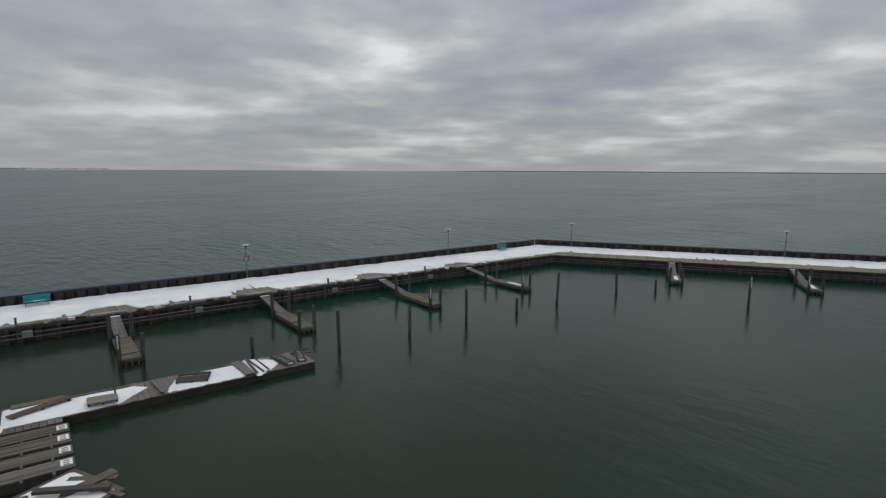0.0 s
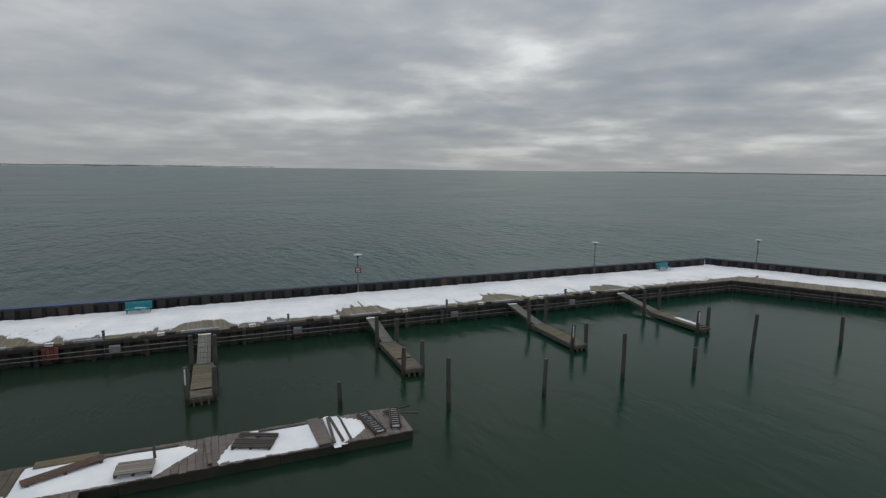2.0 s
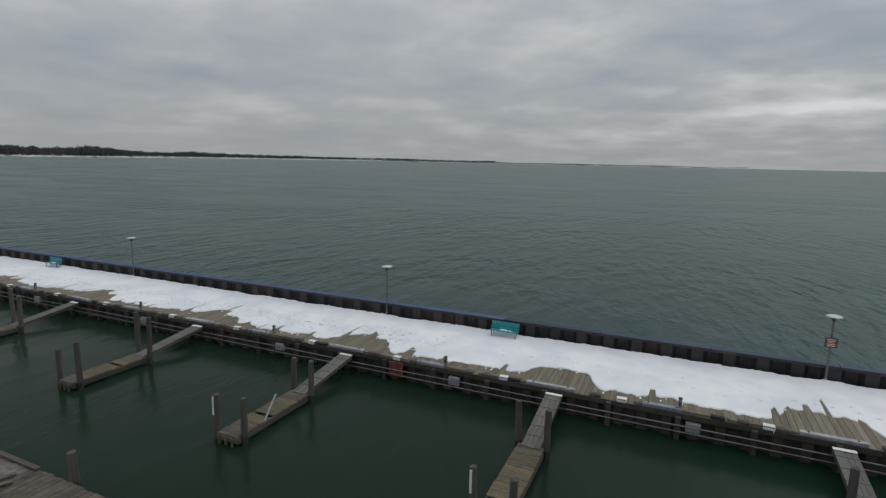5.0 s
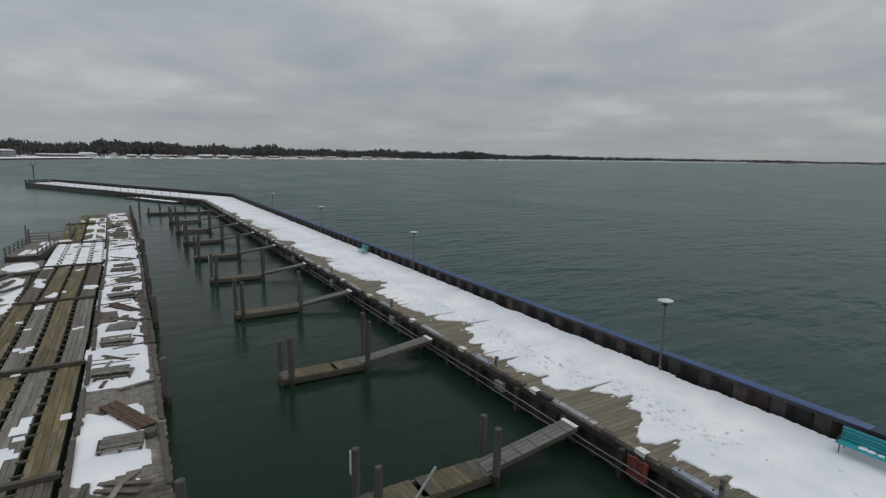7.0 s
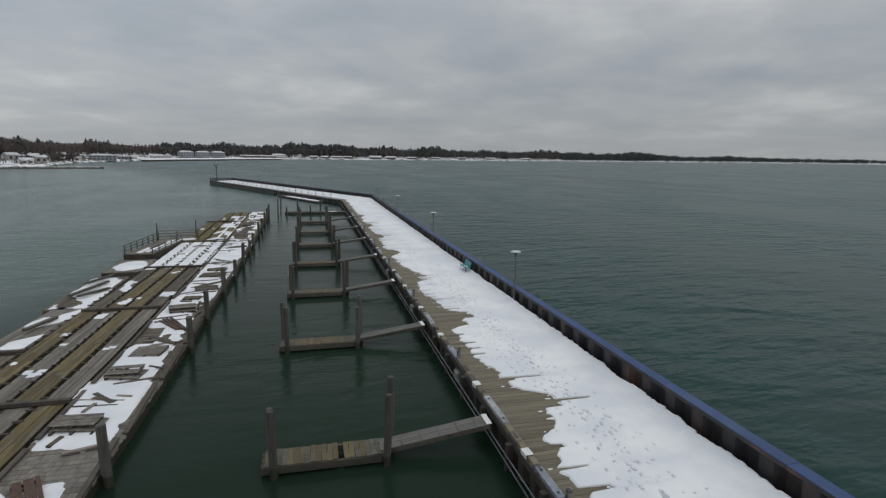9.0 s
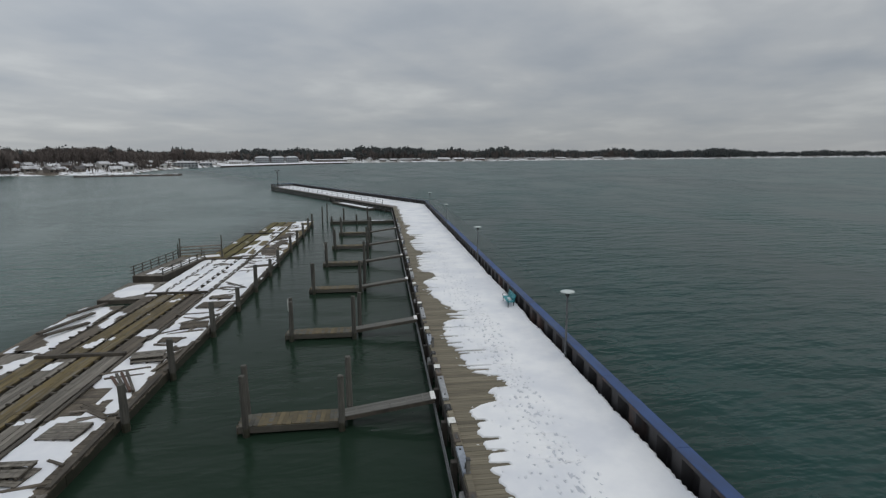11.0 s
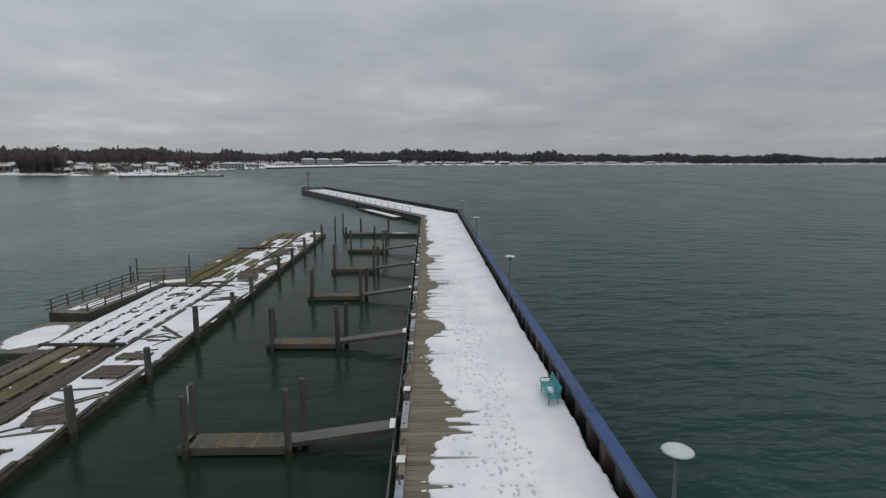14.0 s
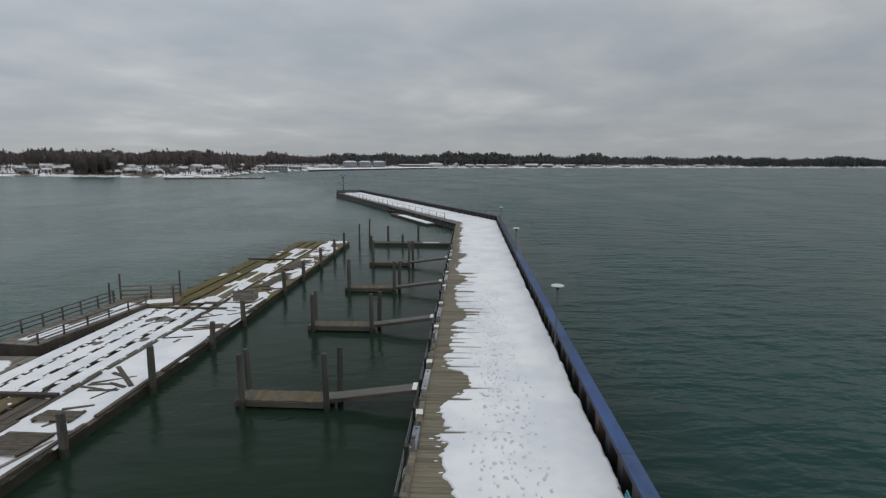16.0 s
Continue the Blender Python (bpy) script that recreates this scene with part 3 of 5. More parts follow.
def bench():
    """A slatted bench, 1.83 m long, its back to the lake wall (+x), seat towards -x."""
    ob = thing("park_bench", "teal painted slatted bench with dark iron arms on snow", "bench", group="pier benches")
    for i in range(4):
        bm = bmesh.new()
        box(bm, (-0.36 + i * 0.115, 0, 0.44), (0.10, 1.83, 0.035), bevel=0.008)
        part("seat_slat", bm, M_TEAL, ob)
    for i in range(4):
        bm = bmesh.new()
        box(bm, (0.045 + i * 0.028, 0, 0.53 + i * 0.115), (0.035, 1.83, 0.10), bevel=0.008)
        part("back_slat", bm, M_TEAL, ob)
    for y in (-0.78, 0.78):
        bm = bmesh.new()
        for a, b in (((-0.36, 0), (-0.36, 0.42)), ((0.03, 0), (0.03, 0.45)), ((0.03, 0.45), (0.16, 0.93)), ((-0.40, 0.42), (0.05, 0.42))):
            tube(bm, (a[0], y, a[1]), (b[0], y, b[1]), 0.02, sides=6)
        part("leg_frame", bm, M_IRON, ob, "dark iron leg frame")
        bm = bmesh.new()
        pts = [(-0.36, 0.42), (-0.41, 0.55), (-0.38, 0.64), (-0.30, 0.66), (0.09, 0.66)]
        for a, b in zip(pts, pts[1:]):
            tube(bm, (a[0], y * 1.08, a[1]), (b[0], y * 1.08, b[1]), 0.018, sides=6)
        part("armrest", bm, M_IRON, ob, "bent dark iron armrest")
    bm = bmesh.new()
    for i, (x, y, r) in enumerate(((-0.12, -0.1, 0.14), (-0.10, 0.16, 0.16), (-0.14, -0.38, 0.11))):
        lathe(bm, [(r, 0.458), (r * 0.9, 0.472), (r * 0.4, 0.482)], 10, (x, y, 0))
    part("snow_remnant", bm, M_SNOW, ob, "last snow on the seat", smooth=True)
    return ob


b1 = bench()
b1.matrix_basis = pose(-0.70, -8.9, DECK + 0.02)
copy_thing(b1, pose(-0.70, 36.8, DECK + 0.02))
copy_thing(b1, pose(-0.70, -61.8, DECK + 0.02))

LEG_Y, LEG_X = Vector((-math.sin(radians(a1)), math.cos(radians(a1)), 0)), Vector((math.cos(radians(a1)), math.sin(radians(a1)), 0))
far_o = Vector((LAKE + 0.3, Y1 - 0.4, 0))


def on_far(along, across, z):
    return far_o + LEG_Y * along + LEG_X * across + Vector((0, 0, z))


mast = thing("light_mast", "dark harbour light mast with two floodlights at the pier head", "mast", pose(*on_far(94.5, -6.2, DECK), 0, 0, a1))
bm = bmesh.new()
lathe(bm, [(0.28, 0), (0.28, 0.12), (0.16, 0.2), (0.14, 5.6), (0.11, 5.7)], 12)
part("pole", bm, M_IRON, mast)
bm = bmesh.new()
box(bm, (0, 0, 5.75), (1.5, 0.12, 0.10))
part("crossbar", bm, M_IRON, mast)
for x in (-0.62, 0.62):
    bm = bmesh.new()
    box(bm, (x, -0.05, 6.0), (0.5, 0.3, 0.36), bevel=0.03)
    part("floodlight", bm, M_GALV, mast)
bm = bmesh.new()
box(bm, (0, 0, 5.2), (0.45, 0.25, 0.5), bevel=0.02)
part("lantern", bm, M_IRON, mast)

# rail with pale posts along the basin side of the outer leg, and round its head
rail = thing("guard_rail", "pale steel posts with two rails along the outer pier", "railing")
for i in range(24):
    bm = bmesh.new()
    p = on_far(6.0 + i * 3.85, -7.75, DECK)
    tube(bm, p, p + Vector((0, 0, 1.25)), 0.055, sides=6)
    part("post", bm, M_PLATE if i % 5 else M_GALV, rail)
for z in (0.65, 1.2):
    bm = bmesh.new()
    tube(bm, on_far(6.0, -7.75, DECK + z), on_far(94.6, -7.75, DECK + z), 0.022, sides=6)
    part("rail_bar", bm, M_POLE, rail)
head_wall = thing("pier_head_wall", "dark steel wall closing the pier head", "wall", kind="structure")
bm = bmesh.new()
for i in range(10):
    c = on_far(97.1, -7.6 + i * 0.85, (WALL_TOP - 2.0) / 2)
    box(bm, c, (0.5, 0.24, WALL_TOP + 2.0), a1)
part("sheet_pile_wall", bm, M_STEEL, head_wall)
bm = bmesh.new()
box(bm, on_far(97.1, -3.8, -0.4), (8.2, 0.12, 3.6), a1)
part("sheet_pile_wall", bm, M_STEEL, head_wall)
bm = bmesh.new()
box(bm, on_far(97.1, -3.8, WALL_TOP + 0.03), (8.5, 0.5, 0.08), a1)
part("wall_cap", bm, M_BLUE, head_wall)
inner_face = thing("pier_head_fender", "dark timber fender wall along the outer pier", "wall", kind="structure")
bm = bmesh.new()
box(bm, on_far(67, -8.15, 0.3), (0.25, 58, 2.1), a1)
part("board", bm, M_PILE_WET, inner_face)
walkway = thing("floating_walkway", "low snow-covered floating walkway moored to the outer pier", "dock")
bm = bmesh.new()
box(bm, on_far(19, -9.6, 0.25), (1.8, 22, 0.4), a1)
part("float", bm, M_TIMBER, walkway)
bm = bmesh.new()
box(bm, on_far(17, -9.6, 0.49), (1.5, 17, 0.07), a1, bevel=0.02)
part("snow", bm, M_SNOW, walkway, "snow on the walkway")


# ---- basin edge of the main leg: slip signs, power boxes, kerb plates ----
def slip_sign():
    """A white slip marker, wider at its top, hung on the timber edge under a white plate, with dark bars."""
    ob = thing("slip_sign", "small white slip sign on the timber edge", "sign", group="slip signs")
    bm = bmesh.new()
    box(bm, (0.13, 0, 0.03), (0.30, 0.34, 0.20), bevel=0.02)
    part("block", bm, M_TIMBER, ob)
    bm = bmesh.new()
    lo, hi = 0.15, 0.24
    vs = [bm.verts.new(p) for x in (-0.06, -0.03) for p in ((x, -lo, -0.24), (x, lo, -0.24), (x, hi, 0.09), (x, -hi, 0.09))]
    for q in ((0, 1, 2, 3), (7, 6, 5, 4), (0, 4, 5, 1), (1, 5, 6, 2), (2, 6, 7, 3), (3, 7, 4, 0)):
        bm.faces.new([vs[i] for i in q])
    bmesh.ops.recalc_face_normals(bm, faces=bm.faces)
    part("board", bm, M_WHITE, ob)
    bm = bmesh.new()
    box(bm, (0.08, 0, 0.145), (0.30, 0.46, 0.03), bevel=0.006)
    part("top_plate", bm, M_WHITE, ob, "white top plate")
    for y in (-0.075, 0.0, 0.075):
        bm = bmesh.new()
        box(bm, (-0.063, y, -0.10), (0.006, 0.04, 0.15))
        part("text_bar", bm, M_IRON, ob)
    return ob


def power_box():
    ob = thing("power_pedestal", "grey power box and slim grey post on the pier edge", "power pedestal", group="power pedestals")
    bm = bmesh.new()
    box(bm, (-0.06, -0.55, -0.58), (0.22, 0.62, 0.46), bevel=0.02)
    b = part("box", bm, M_GREYBOX, ob, "grey painted power box")
    bm = bmesh.new()
    box(bm, (-0.18, -0.55, -0.58), (0.02, 0.52, 0.36), bevel=0.006)
    part("lid", bm, M_GREYBOX, b)
    bm = bmesh.new()
    box(bm, (0.14, 0.05, 0.22), (0.13, 0.15, 0.78), bevel=0.012)
    part("post", bm, M_PEDESTAL, ob, "weathered grey post")
    bm = bmesh.new()
    box(bm, (0.14, 0.05, 0.63), (0.17, 0.20, 0.05), bevel=0.012, taper=0.8)
    part("cap", bm, M_IRON, ob)
    bm = bmesh.new()
    box(bm, (0.055, 0.05, 0.40), (0.04, 0.11, 0.16), bevel=0.008)
    part("socket", bm, M_IRON, ob, "dark socket cover")
    bm = bmesh.new()
    tube(bm, (-0.04, 0.05, -0.80), (0.10, 0.05, -0.10), 0.018, sides=6)
    part("conduit", bm, M_GALV, ob)
    return ob


def kerb_plate(y, length, mat, label):
    kerb = thing("kerb_plate", label, "kerb plate", pose(EDGE + 0.13, y, DECK, 0, 0, random.Random(int(y * 10)).uniform(-0.8, 0.8)), group="kerb plates")
    bm = bmesh.new()
    box(bm, (0, 0, 0.085), (0.27, length, 0.15), bevel=0.015)
    part("plate", bm, mat, kerb)
    for yy in (-0.36, 0.36):
        bm = bmesh.new()
        lathe(bm, [(0.045, 0.16), (0.045, 0.185), (0.02, 0.20)], 8, (0, yy * length, 0))
        part("bolt", bm, M_IRON, kerb)


M_PEDESTAL = material("weathered_grey_post", (0.20, 0.195, 0.18), (0.12, 0.115, 0.105), 4, (1, 1, 0.5), 0.7, 0.2, 0.004, 0.1)
M_KERBBLUE = material("blue_grey_plate", (0.29, 0.32, 0.37), (0.13, 0.145, 0.18), 2.5, (1, 1, 1), 0.55, 0.2, 0.003, 0.12)
M_BLOCK = material("weathered_block", (0.135, 0.112, 0.09), (0.06, 0.05, 0.042), 3, (1, 1, 1), 0.85, 0.4, 0.006, 0.35)
sign0, box0 = slip_sign(), power_box()
sign0.matrix_basis = pose(EDGE + 0.03, FINGERS[0] - 3.05, DECK)
box0.matrix_basis = pose(EDGE + 0.03, FINGERS[0] + 5.9, DECK)
for k, y in enumerate(FINGERS):
    rr = random.Random(k)
    for dy in (-3.05, 2.75):
        if (k, dy) != (0, -3.05):
            copy_thing(sign0, pose(EDGE + 0.03, y + dy + rr.uniform(-0.15, 0.15), DECK, 0, 0, rr.uniform(-4, 4)))
    if k:
        copy_thing(box0, pose(EDGE + 0.03, y + 5.9 + rr.uniform(-0.3, 0.3), DECK, 0, rr.uniform(-2, 2), 0))
    kerb_plate(y + 0.3, 2.4, M_PLATE, "pale metal kerb plate bolted at the head of a finger dock")
    kerb_plate(y + 6.9, 1.7, M_KERBBLUE, "blue-grey metal kerb plate beside a power post")
    for dy in (-1.75, -4.2, 2.1, 3.6, 4.6):
        bp = thing("bumper_block", "weathered timber bumper block on the pier edge", "bumper", pose(EDGE + 0.12, y + dy + rr.uniform(-0.15, 0.15), DECK, 0, 0, rr.uniform(-3, 3)), group="bumpers")
        bm = bmesh.new()
        box(bm, (0, 0, 0.07), (0.26, rr.uniform(0.45, 0.8), 0.16), bevel=0.03)
        part("block", bm, M_BLOCK if rr.random() < 0.7 else M_BLACK, bp)
        bm = bmesh.new()
        box(bm, (0, 0, 0.155), (0.08, 0.34, 0.02), bevel=0.006)
        part("strap", bm, M_IRON, bp)
board = thing("fender_board", "faded red boards hung on the bulkhead beside a slip sign", "fender board", pose(EDGE - 0.20, -4.7, 0))
for i in range(4):
    bm = bmesh.new()
    box(bm, (0, -0.33 + i * 0.22, 0.72), (0.06, 0.20, 0.85 - 0.06 * (i % 2)), bevel=0.01)
    part("board", bm, M_RED, board)
for z in (0.42, 0.98):
    bm = bmesh.new()
    box(bm, (0.05, 0, z), (0.05, 0.86, 0.09))
    part("batten", bm, M_RED, board)
# timber kerb between the plates
kerb_beam = thing("kerb_beam", "weathered timber kerb along the pier edge", "kerb", kind="structure")
for i in range(46):
    y = Y0 + 9 + i * 3.9
    if y < Y1 - 8 and min(abs(y + 1.9 - f) for f in FINGERS) > 1.9:
        bm = bmesh.new()
        box(bm, (EDGE + 0.16, y + 1.9, DECK + 0.055), (0.24, 3.6, 0.11), random.Random(i).uniform(-0.3, 0.3), bevel=0.015)
        part("beam", bm, M_PLANK, kerb_beam)


# ---- finger docks ----
def pile_mesh(bm, x, y, top, r, rng, lean=0.03, foot=True):
    """A tapered, slightly leaning timber pile, wet and dark at the water line."""
    lx, ly = rng.uniform(-lean, lean), rng.uniform(-lean, lean)
    sides = 9
    levels = [(-1.2, 1.0), (0.42, 0.99), (0.44, 0.98), (top * 0.6, 0.95), (top - 0.03, 0.90), (top, 0.80)]
    rings = []
    for z, k in levels:
        rings.append([bm.verts.new((x + lx * z + math.cos(2 * math.pi * i / sides) * r * k * (1 + rng.uniform(-0.05, 0.05)),
                                    y + ly * z + math.sin(2 * math.pi * i / sides) * r * k * (1 + rng.uniform(-0.05, 0.05)), z + (rng.uniform(-0.02, 0.02) if z == top else 0))) for i in range(sides)])
    for n, (a, b) in enumerate(zip(rings, rings[1:])):
        for i in range(sides):
            j = (i + 1) % sides
            bm.faces.new((a[i], a[j], b[j], b[i])).material_index = 1 if n == 0 else 0
    bm.faces.new(rings[-1])


def mooring_pile(x, y, top, rng, r=0.15, white=False, label="weathered timber mooring pile standing in the basin", group="mooring piles"):
    ob = thing("mooring_pile", label, "mooring pile", pose(x, y, 0), group=group)
    bm = bmesh.new()
    pile_mesh(bm, 0, 0, top, r, rng)
    part("timber_post", bm, (M_PILE, M_PILE_WET), ob)
    if white:
        bm = bmesh.new()
        box(bm, (-r * 0.9, 0, top - 0.25), (0.06, 0.08, 1.0), bevel=0.008)
        part("marker_batten", bm, M_WHITE, ob, "white painted batten")
    return ob


def finger(m, length, ramp, rng, piles, white=True, rails=False, snowy=False):
    """A finger dock in its own axes: x runs out from the pier edge, y across, z up from the water."""
    ob = thing("finger_dock", "narrow weathered timber finger dock with a sloping gangplank and piles", "finger dock", m, group="finger docks")
    w, low, high, head = 1.15, 0.40, 1.06, 0.28
    rw = 0.80

    def slope(bm):
        for v in bm.verts:
            v.co.z += high + (low + 0.05 - high) * (v.co.x - head) / (ramp + 0.25 - head)

    for y in (-rw * 0.47, rw * 0.47):
        bm = bmesh.new()
        box(bm, ((ramp + 0.25 + head) / 2, y, -0.09), (ramp + 0.25 - head, 0.06, 0.17))
        slope(bm)
        part("ramp_stringer", bm, M_TIMBER, ob)
    for i in range(4):
        bm = bmesh.new()
        box(bm, ((ramp + 0.25 + head) / 2 + rng.uniform(-0.03, 0.03), (i - 1.5) * rw / 4, rng.uniform(-0.004, 0.004)), (ramp + 0.25 - head, rw / 4 - 0.012, 0.045))
        slope(bm)
        part("ramp_board", bm, M_RAMP, ob, "grey weathered gangplank board")
    for i in range(5):
        bm = bmesh.new()
        box(bm, (head + 0.5 + i * (ramp - 0.6) / 5, 0, 0.032), (0.06, rw * 0.94, 0.022))
        slope(bm)
        part("ramp_cleat", bm, M_RAMP, ob)
    bm = bmesh.new()
    box(bm, (head + 0.05, 0, high + 0.035), (0.22, rw * 1.02, 0.03), bevel=0.006)
    part("hinge_plate", bm, M_WHITE, ob, "white hinge plate")
    for y in (-w * 0.46, w * 0.46):
        bm = bmesh.new()
        box(bm, ((ramp + length) / 2, y, low - 0.16), (length - ramp, 0.12, 0.28), bevel=0.012)
        part("side_beam", bm, M_SIDEBEAM, ob, "wet grey side beam")
    for i in range(3):
        bm = bmesh.new()
        tube(bm, (ramp + 0.5 + i * (length - ramp - 0.9) / 2, -w * 0.44, -0.9), (ramp + 0.5 + i * (length - ramp - 0.9) / 2, -w * 0.44, low - 0.05), 0.09, sides=7)
        part("stub_pile", bm, M_PILE_WET, ob, "short dark stub under the deck")
    bm = bmesh.new()
    box(bm, (length + 0.02, 0, low - 0.12), (0.10, w, 0.20), bevel=0.01)
    part("end_beam", bm, M_SIDEBEAM, ob)
    for y in (-0.36, 0.0, 0.36):
        bm = bmesh.new()
        box(bm, (length + 0.06, y, low - 0.28), (0.10, 0.12, 0.52), bevel=0.01)
        part("end_block", bm, M_FINGER_MOSS, ob, "mossy upright block on the dock end")
    n = int((length - ramp) / 0.2)
    for i in range(n):
        if rng.random() < 0.03:
            continue
        bm = bmesh.new()
        x = ramp + (i + 0.5) * (length - ramp) / n
        box(bm, (x, rng.uniform(-0.025, 0.025), low + 0.012 + rng.uniform(-0.006, 0.006)), ((length - ramp) / n - 0.008, w, 0.045), rng.uniform(-1.5, 1.5))
        part("plank", bm, M_FINGER_MOSS if 0.12 < (i + rng.uniform(-2, 2)) / n < 0.75 and rng.random() < 0.8 else M_FINGER, ob)
    if snowy:
        bm = bmesh.new()
        box(bm, (length - 1.9, 0.1, low + 0.055), (2.2, 0.4, 0.04), bevel=0.015)
        part("snow", bm, M_SNOW, ob, "thin snow on the planks")
    for x, y, top in piles:
        bm = bmesh.new()
        pile_mesh(bm, x, y, top, 0.15, rng)
        p = part("timber_post", bm, (M_PILE, M_PILE_WET), ob)
        if white and x > length - 1.0 and y < 0:
            bm = bmesh.new()
            box(bm, (x + 0.155, y - 0.06, max(top - 0.50, 0.95)), (0.05, 0.08, 0.85), bevel=0.008)
            part("marker_batten", bm, M_WHITE, p, "white painted batten")
    if rails:
        bm = bmesh.new()
        tube(bm, (length - 1.7, w * 0.46, low), (length - 2.5, w * 0.46, low + 1.0), 0.045, sides=6)
        part("brace", bm, M_PLATE, ob, "pale slanting brace")
    return ob


M_RAMP = material("grey_gangplank", (0.145, 0.142, 0.130), (0.080, 0.078, 0.070), 2.0, (0.4, 5, 1), 0.85, 0.3, 0.005, 0.12)
M_SIDEBEAM = material("wet_grey_beam", (0.092, 0.084, 0.070), (0.040, 0.038, 0.030), 2.5, (0.5, 2, 2), 0.7, 0.4, 0.008, 0.15)
for k, y in enumerate(FINGERS):
    rr = random.Random(100 + k)
    L, ramp = (9.9 if y < -20 else 9.7 if y < -10 else 9.3 if y < 5 else 8.8), 4.35
    early = y < 5
    out_top, in_top = (1.95, 2.15) if early else (2.65, 2.75)
    u = lambda: rr.uniform(-0.18, 0.18)
    piles = [(L - 0.15, -0.66, out_top + u()), (L - 0.35, 0.66, out_top + u()), (ramp + 0.05, 0.66, in_top + u()), (ramp - 0.25, -0.66, in_top + u())]
    if k == 5:
        piles[0] = (L - 0.15, -0.66, 2.05)
    # x of the finger runs along -x of the world
    finger(pose(EDGE - 0.05, y, 0, 0, 0, 180 + rr.uniform(-1.0, 1.0)), L, ramp, rr, piles, white=k % 3 != 2, rails=k == 4, snowy=k == 0)
for k, s in enumerate((15.8, 27.9)):
    rr = random.Random(200 + k)
    p = NEAR_O + NEAR_D * (s + (2.9 if k == 0 else 4.2)) + NEAR_N * 7.95
    finger(pose(p.x, p.y, 0, 0, 0, math.degrees(math.atan2(NEAR_N.y, NEAR_N.x))), 9.0, 4.35, rr,
           [(8.8, -0.66, 1.9), (8.6, 0.66, 1.6), (4.3, 0.66, 2.0), (4.1, -0.66, 1.8)], white=k == 1, snowy=True)

rr = random.Random(5)
for x, y, top, white in ((-22.4, -25.5, 2.85, False), (-22.6, -31.3, 2.1, False), (-22.4, -37.1, 2.85, False), (-22.5, -42.9, 1.3, False), (-22.4, -48.4, 2.95, False),
                         (-23.3, -56.6, 2.2, False), (-34.0, -61.9, 2.6, True), (-25.0, -61.1, 1.2, False), (-19.9, -20.3, 1.35, False), (-20.1, 95.4, 3.2, False), (-19.9, 101.9, 3.2, False)):
    mooring_pile(x, y, top, rr, 0.13, white=white)

# long low landing float at the far end of the slips
landing = thing("landing_float", "dark low timber landing float with piles", "dock")
bm = bmesh.new()
box(bm, (-12.9, 97.3, 0.18), (12.0, 2.0, 0.5), bevel=0.03)
part("hull", bm, M_PILE_WET, landing)
for i in range(28):
    bm = bmesh.new()
    box(bm, (-18.7 + i * 0.425, 97.3, 0.45), (0.40, 2.05, 0.05))
    part("plank", bm, M_PILE_WET, landing)
bm = bmesh.new()
box(bm, (-10.4, 97.1, 0.5), (2.4, 0.5, 0.06), bevel=0.02)
part("snow", bm, M_SNOW, landing, "snow on the float")
for x, y, t in ((-16.6, 98.6, 2.6), (-12.3, 98.6, 2.8), (-14.2, 96.0, 1.7), (-18.6, 96.2, 1.5)):
    bm = bmesh.new()
    pile_mesh(bm, x, y, t, 0.17, rr)
    part("timber_post", bm, (M_PILE, M_PILE_WET), landing)


# ---- the old broad dock in the basin ----
DOCK_Z = 0.5


def dock_x(y):
    return interp(y, ((-24, -22.0), (-9, -22.0), (4, -21.7), (22, -21.4), (30, -21.45), (45, -21.25), (62, -21.35), (97, -21.8)))


def on_dock(u, y, z=0.0):
    """u metres in from the side that faces the slips."""
    # the loose end has settled a little
    return Vector((dock_x(y) - u, y, DOCK_Z + z - 0.004 * max(0.0, -9.0 - y)))


def slab(bm, u0, u1, y0, y1, z0, z1, mat=0):
    """A board or deck piece that follows the dock's slight bend."""
    ps = [on_dock(u, y, z) for z in (z0, z1) for u, y in ((u1, y0), (u0, y0), (u0, y1), (u1, y1))]
    vs = [bm.verts.new(p) for p in ps]
    for q in ((3, 2, 1, 0), (4, 5, 6, 7), (0, 1, 5, 4), (1, 2, 6, 5), (2, 3, 7, 6), (3, 0, 4, 7)):
        bm.faces.new([vs[i] for i in q]).material_index = mat


LANES = [(0.0, 3.25), (3.5, 4.5), (4.76, 5.76), (6.02, 7.02), (7.28, 8.28)]
CUTS = [-9.75, 5.0, 16.6, 31.7, 46.2, 61.5, 82.2, 97.0]
# the outer lane, one run of cross boards on dark beams, reaches furthest out
edge_lane = thing("dock_lane", "broad grey plank lane of the old dock under patchy snow", "dock", group="dock lanes")
for y0 in np.arange(-22.7, 97, 6.0):
    bm = bmesh.new()
    slab(bm, 0.05, 2.62 if y0 < -10 else 3.2, y0, min(y0 + 5.97, 97.0), -0.62, -0.06)
    part("beam", bm, M_PILE_WET, edge_lane, "dark wet timber side")
rr = random.Random(77)
rest = bmesh.new()
y = -22.7
while y < 97:
    step = 0.30
    near = y < 60
    bm = bmesh.new() if near else rest
    slab(bm, rr.uniform(-0.05, 0.04), (2.68 if y < -9.7 else 3.25) + rr.uniform(-0.04, 0.04), y, y + step - 0.02, -0.06, rr.uniform(-0.006, 0.008))
    if near:
        part("plank", bm, M_LANE_WET if y < -9 else M_LANE_BROWN if y < 3 or y > 18 else M_LANE_GREY, edge_lane)
    y += step
tagged(part("planks", rest, M_LANE_MOSS, edge_lane), kind="stuff")
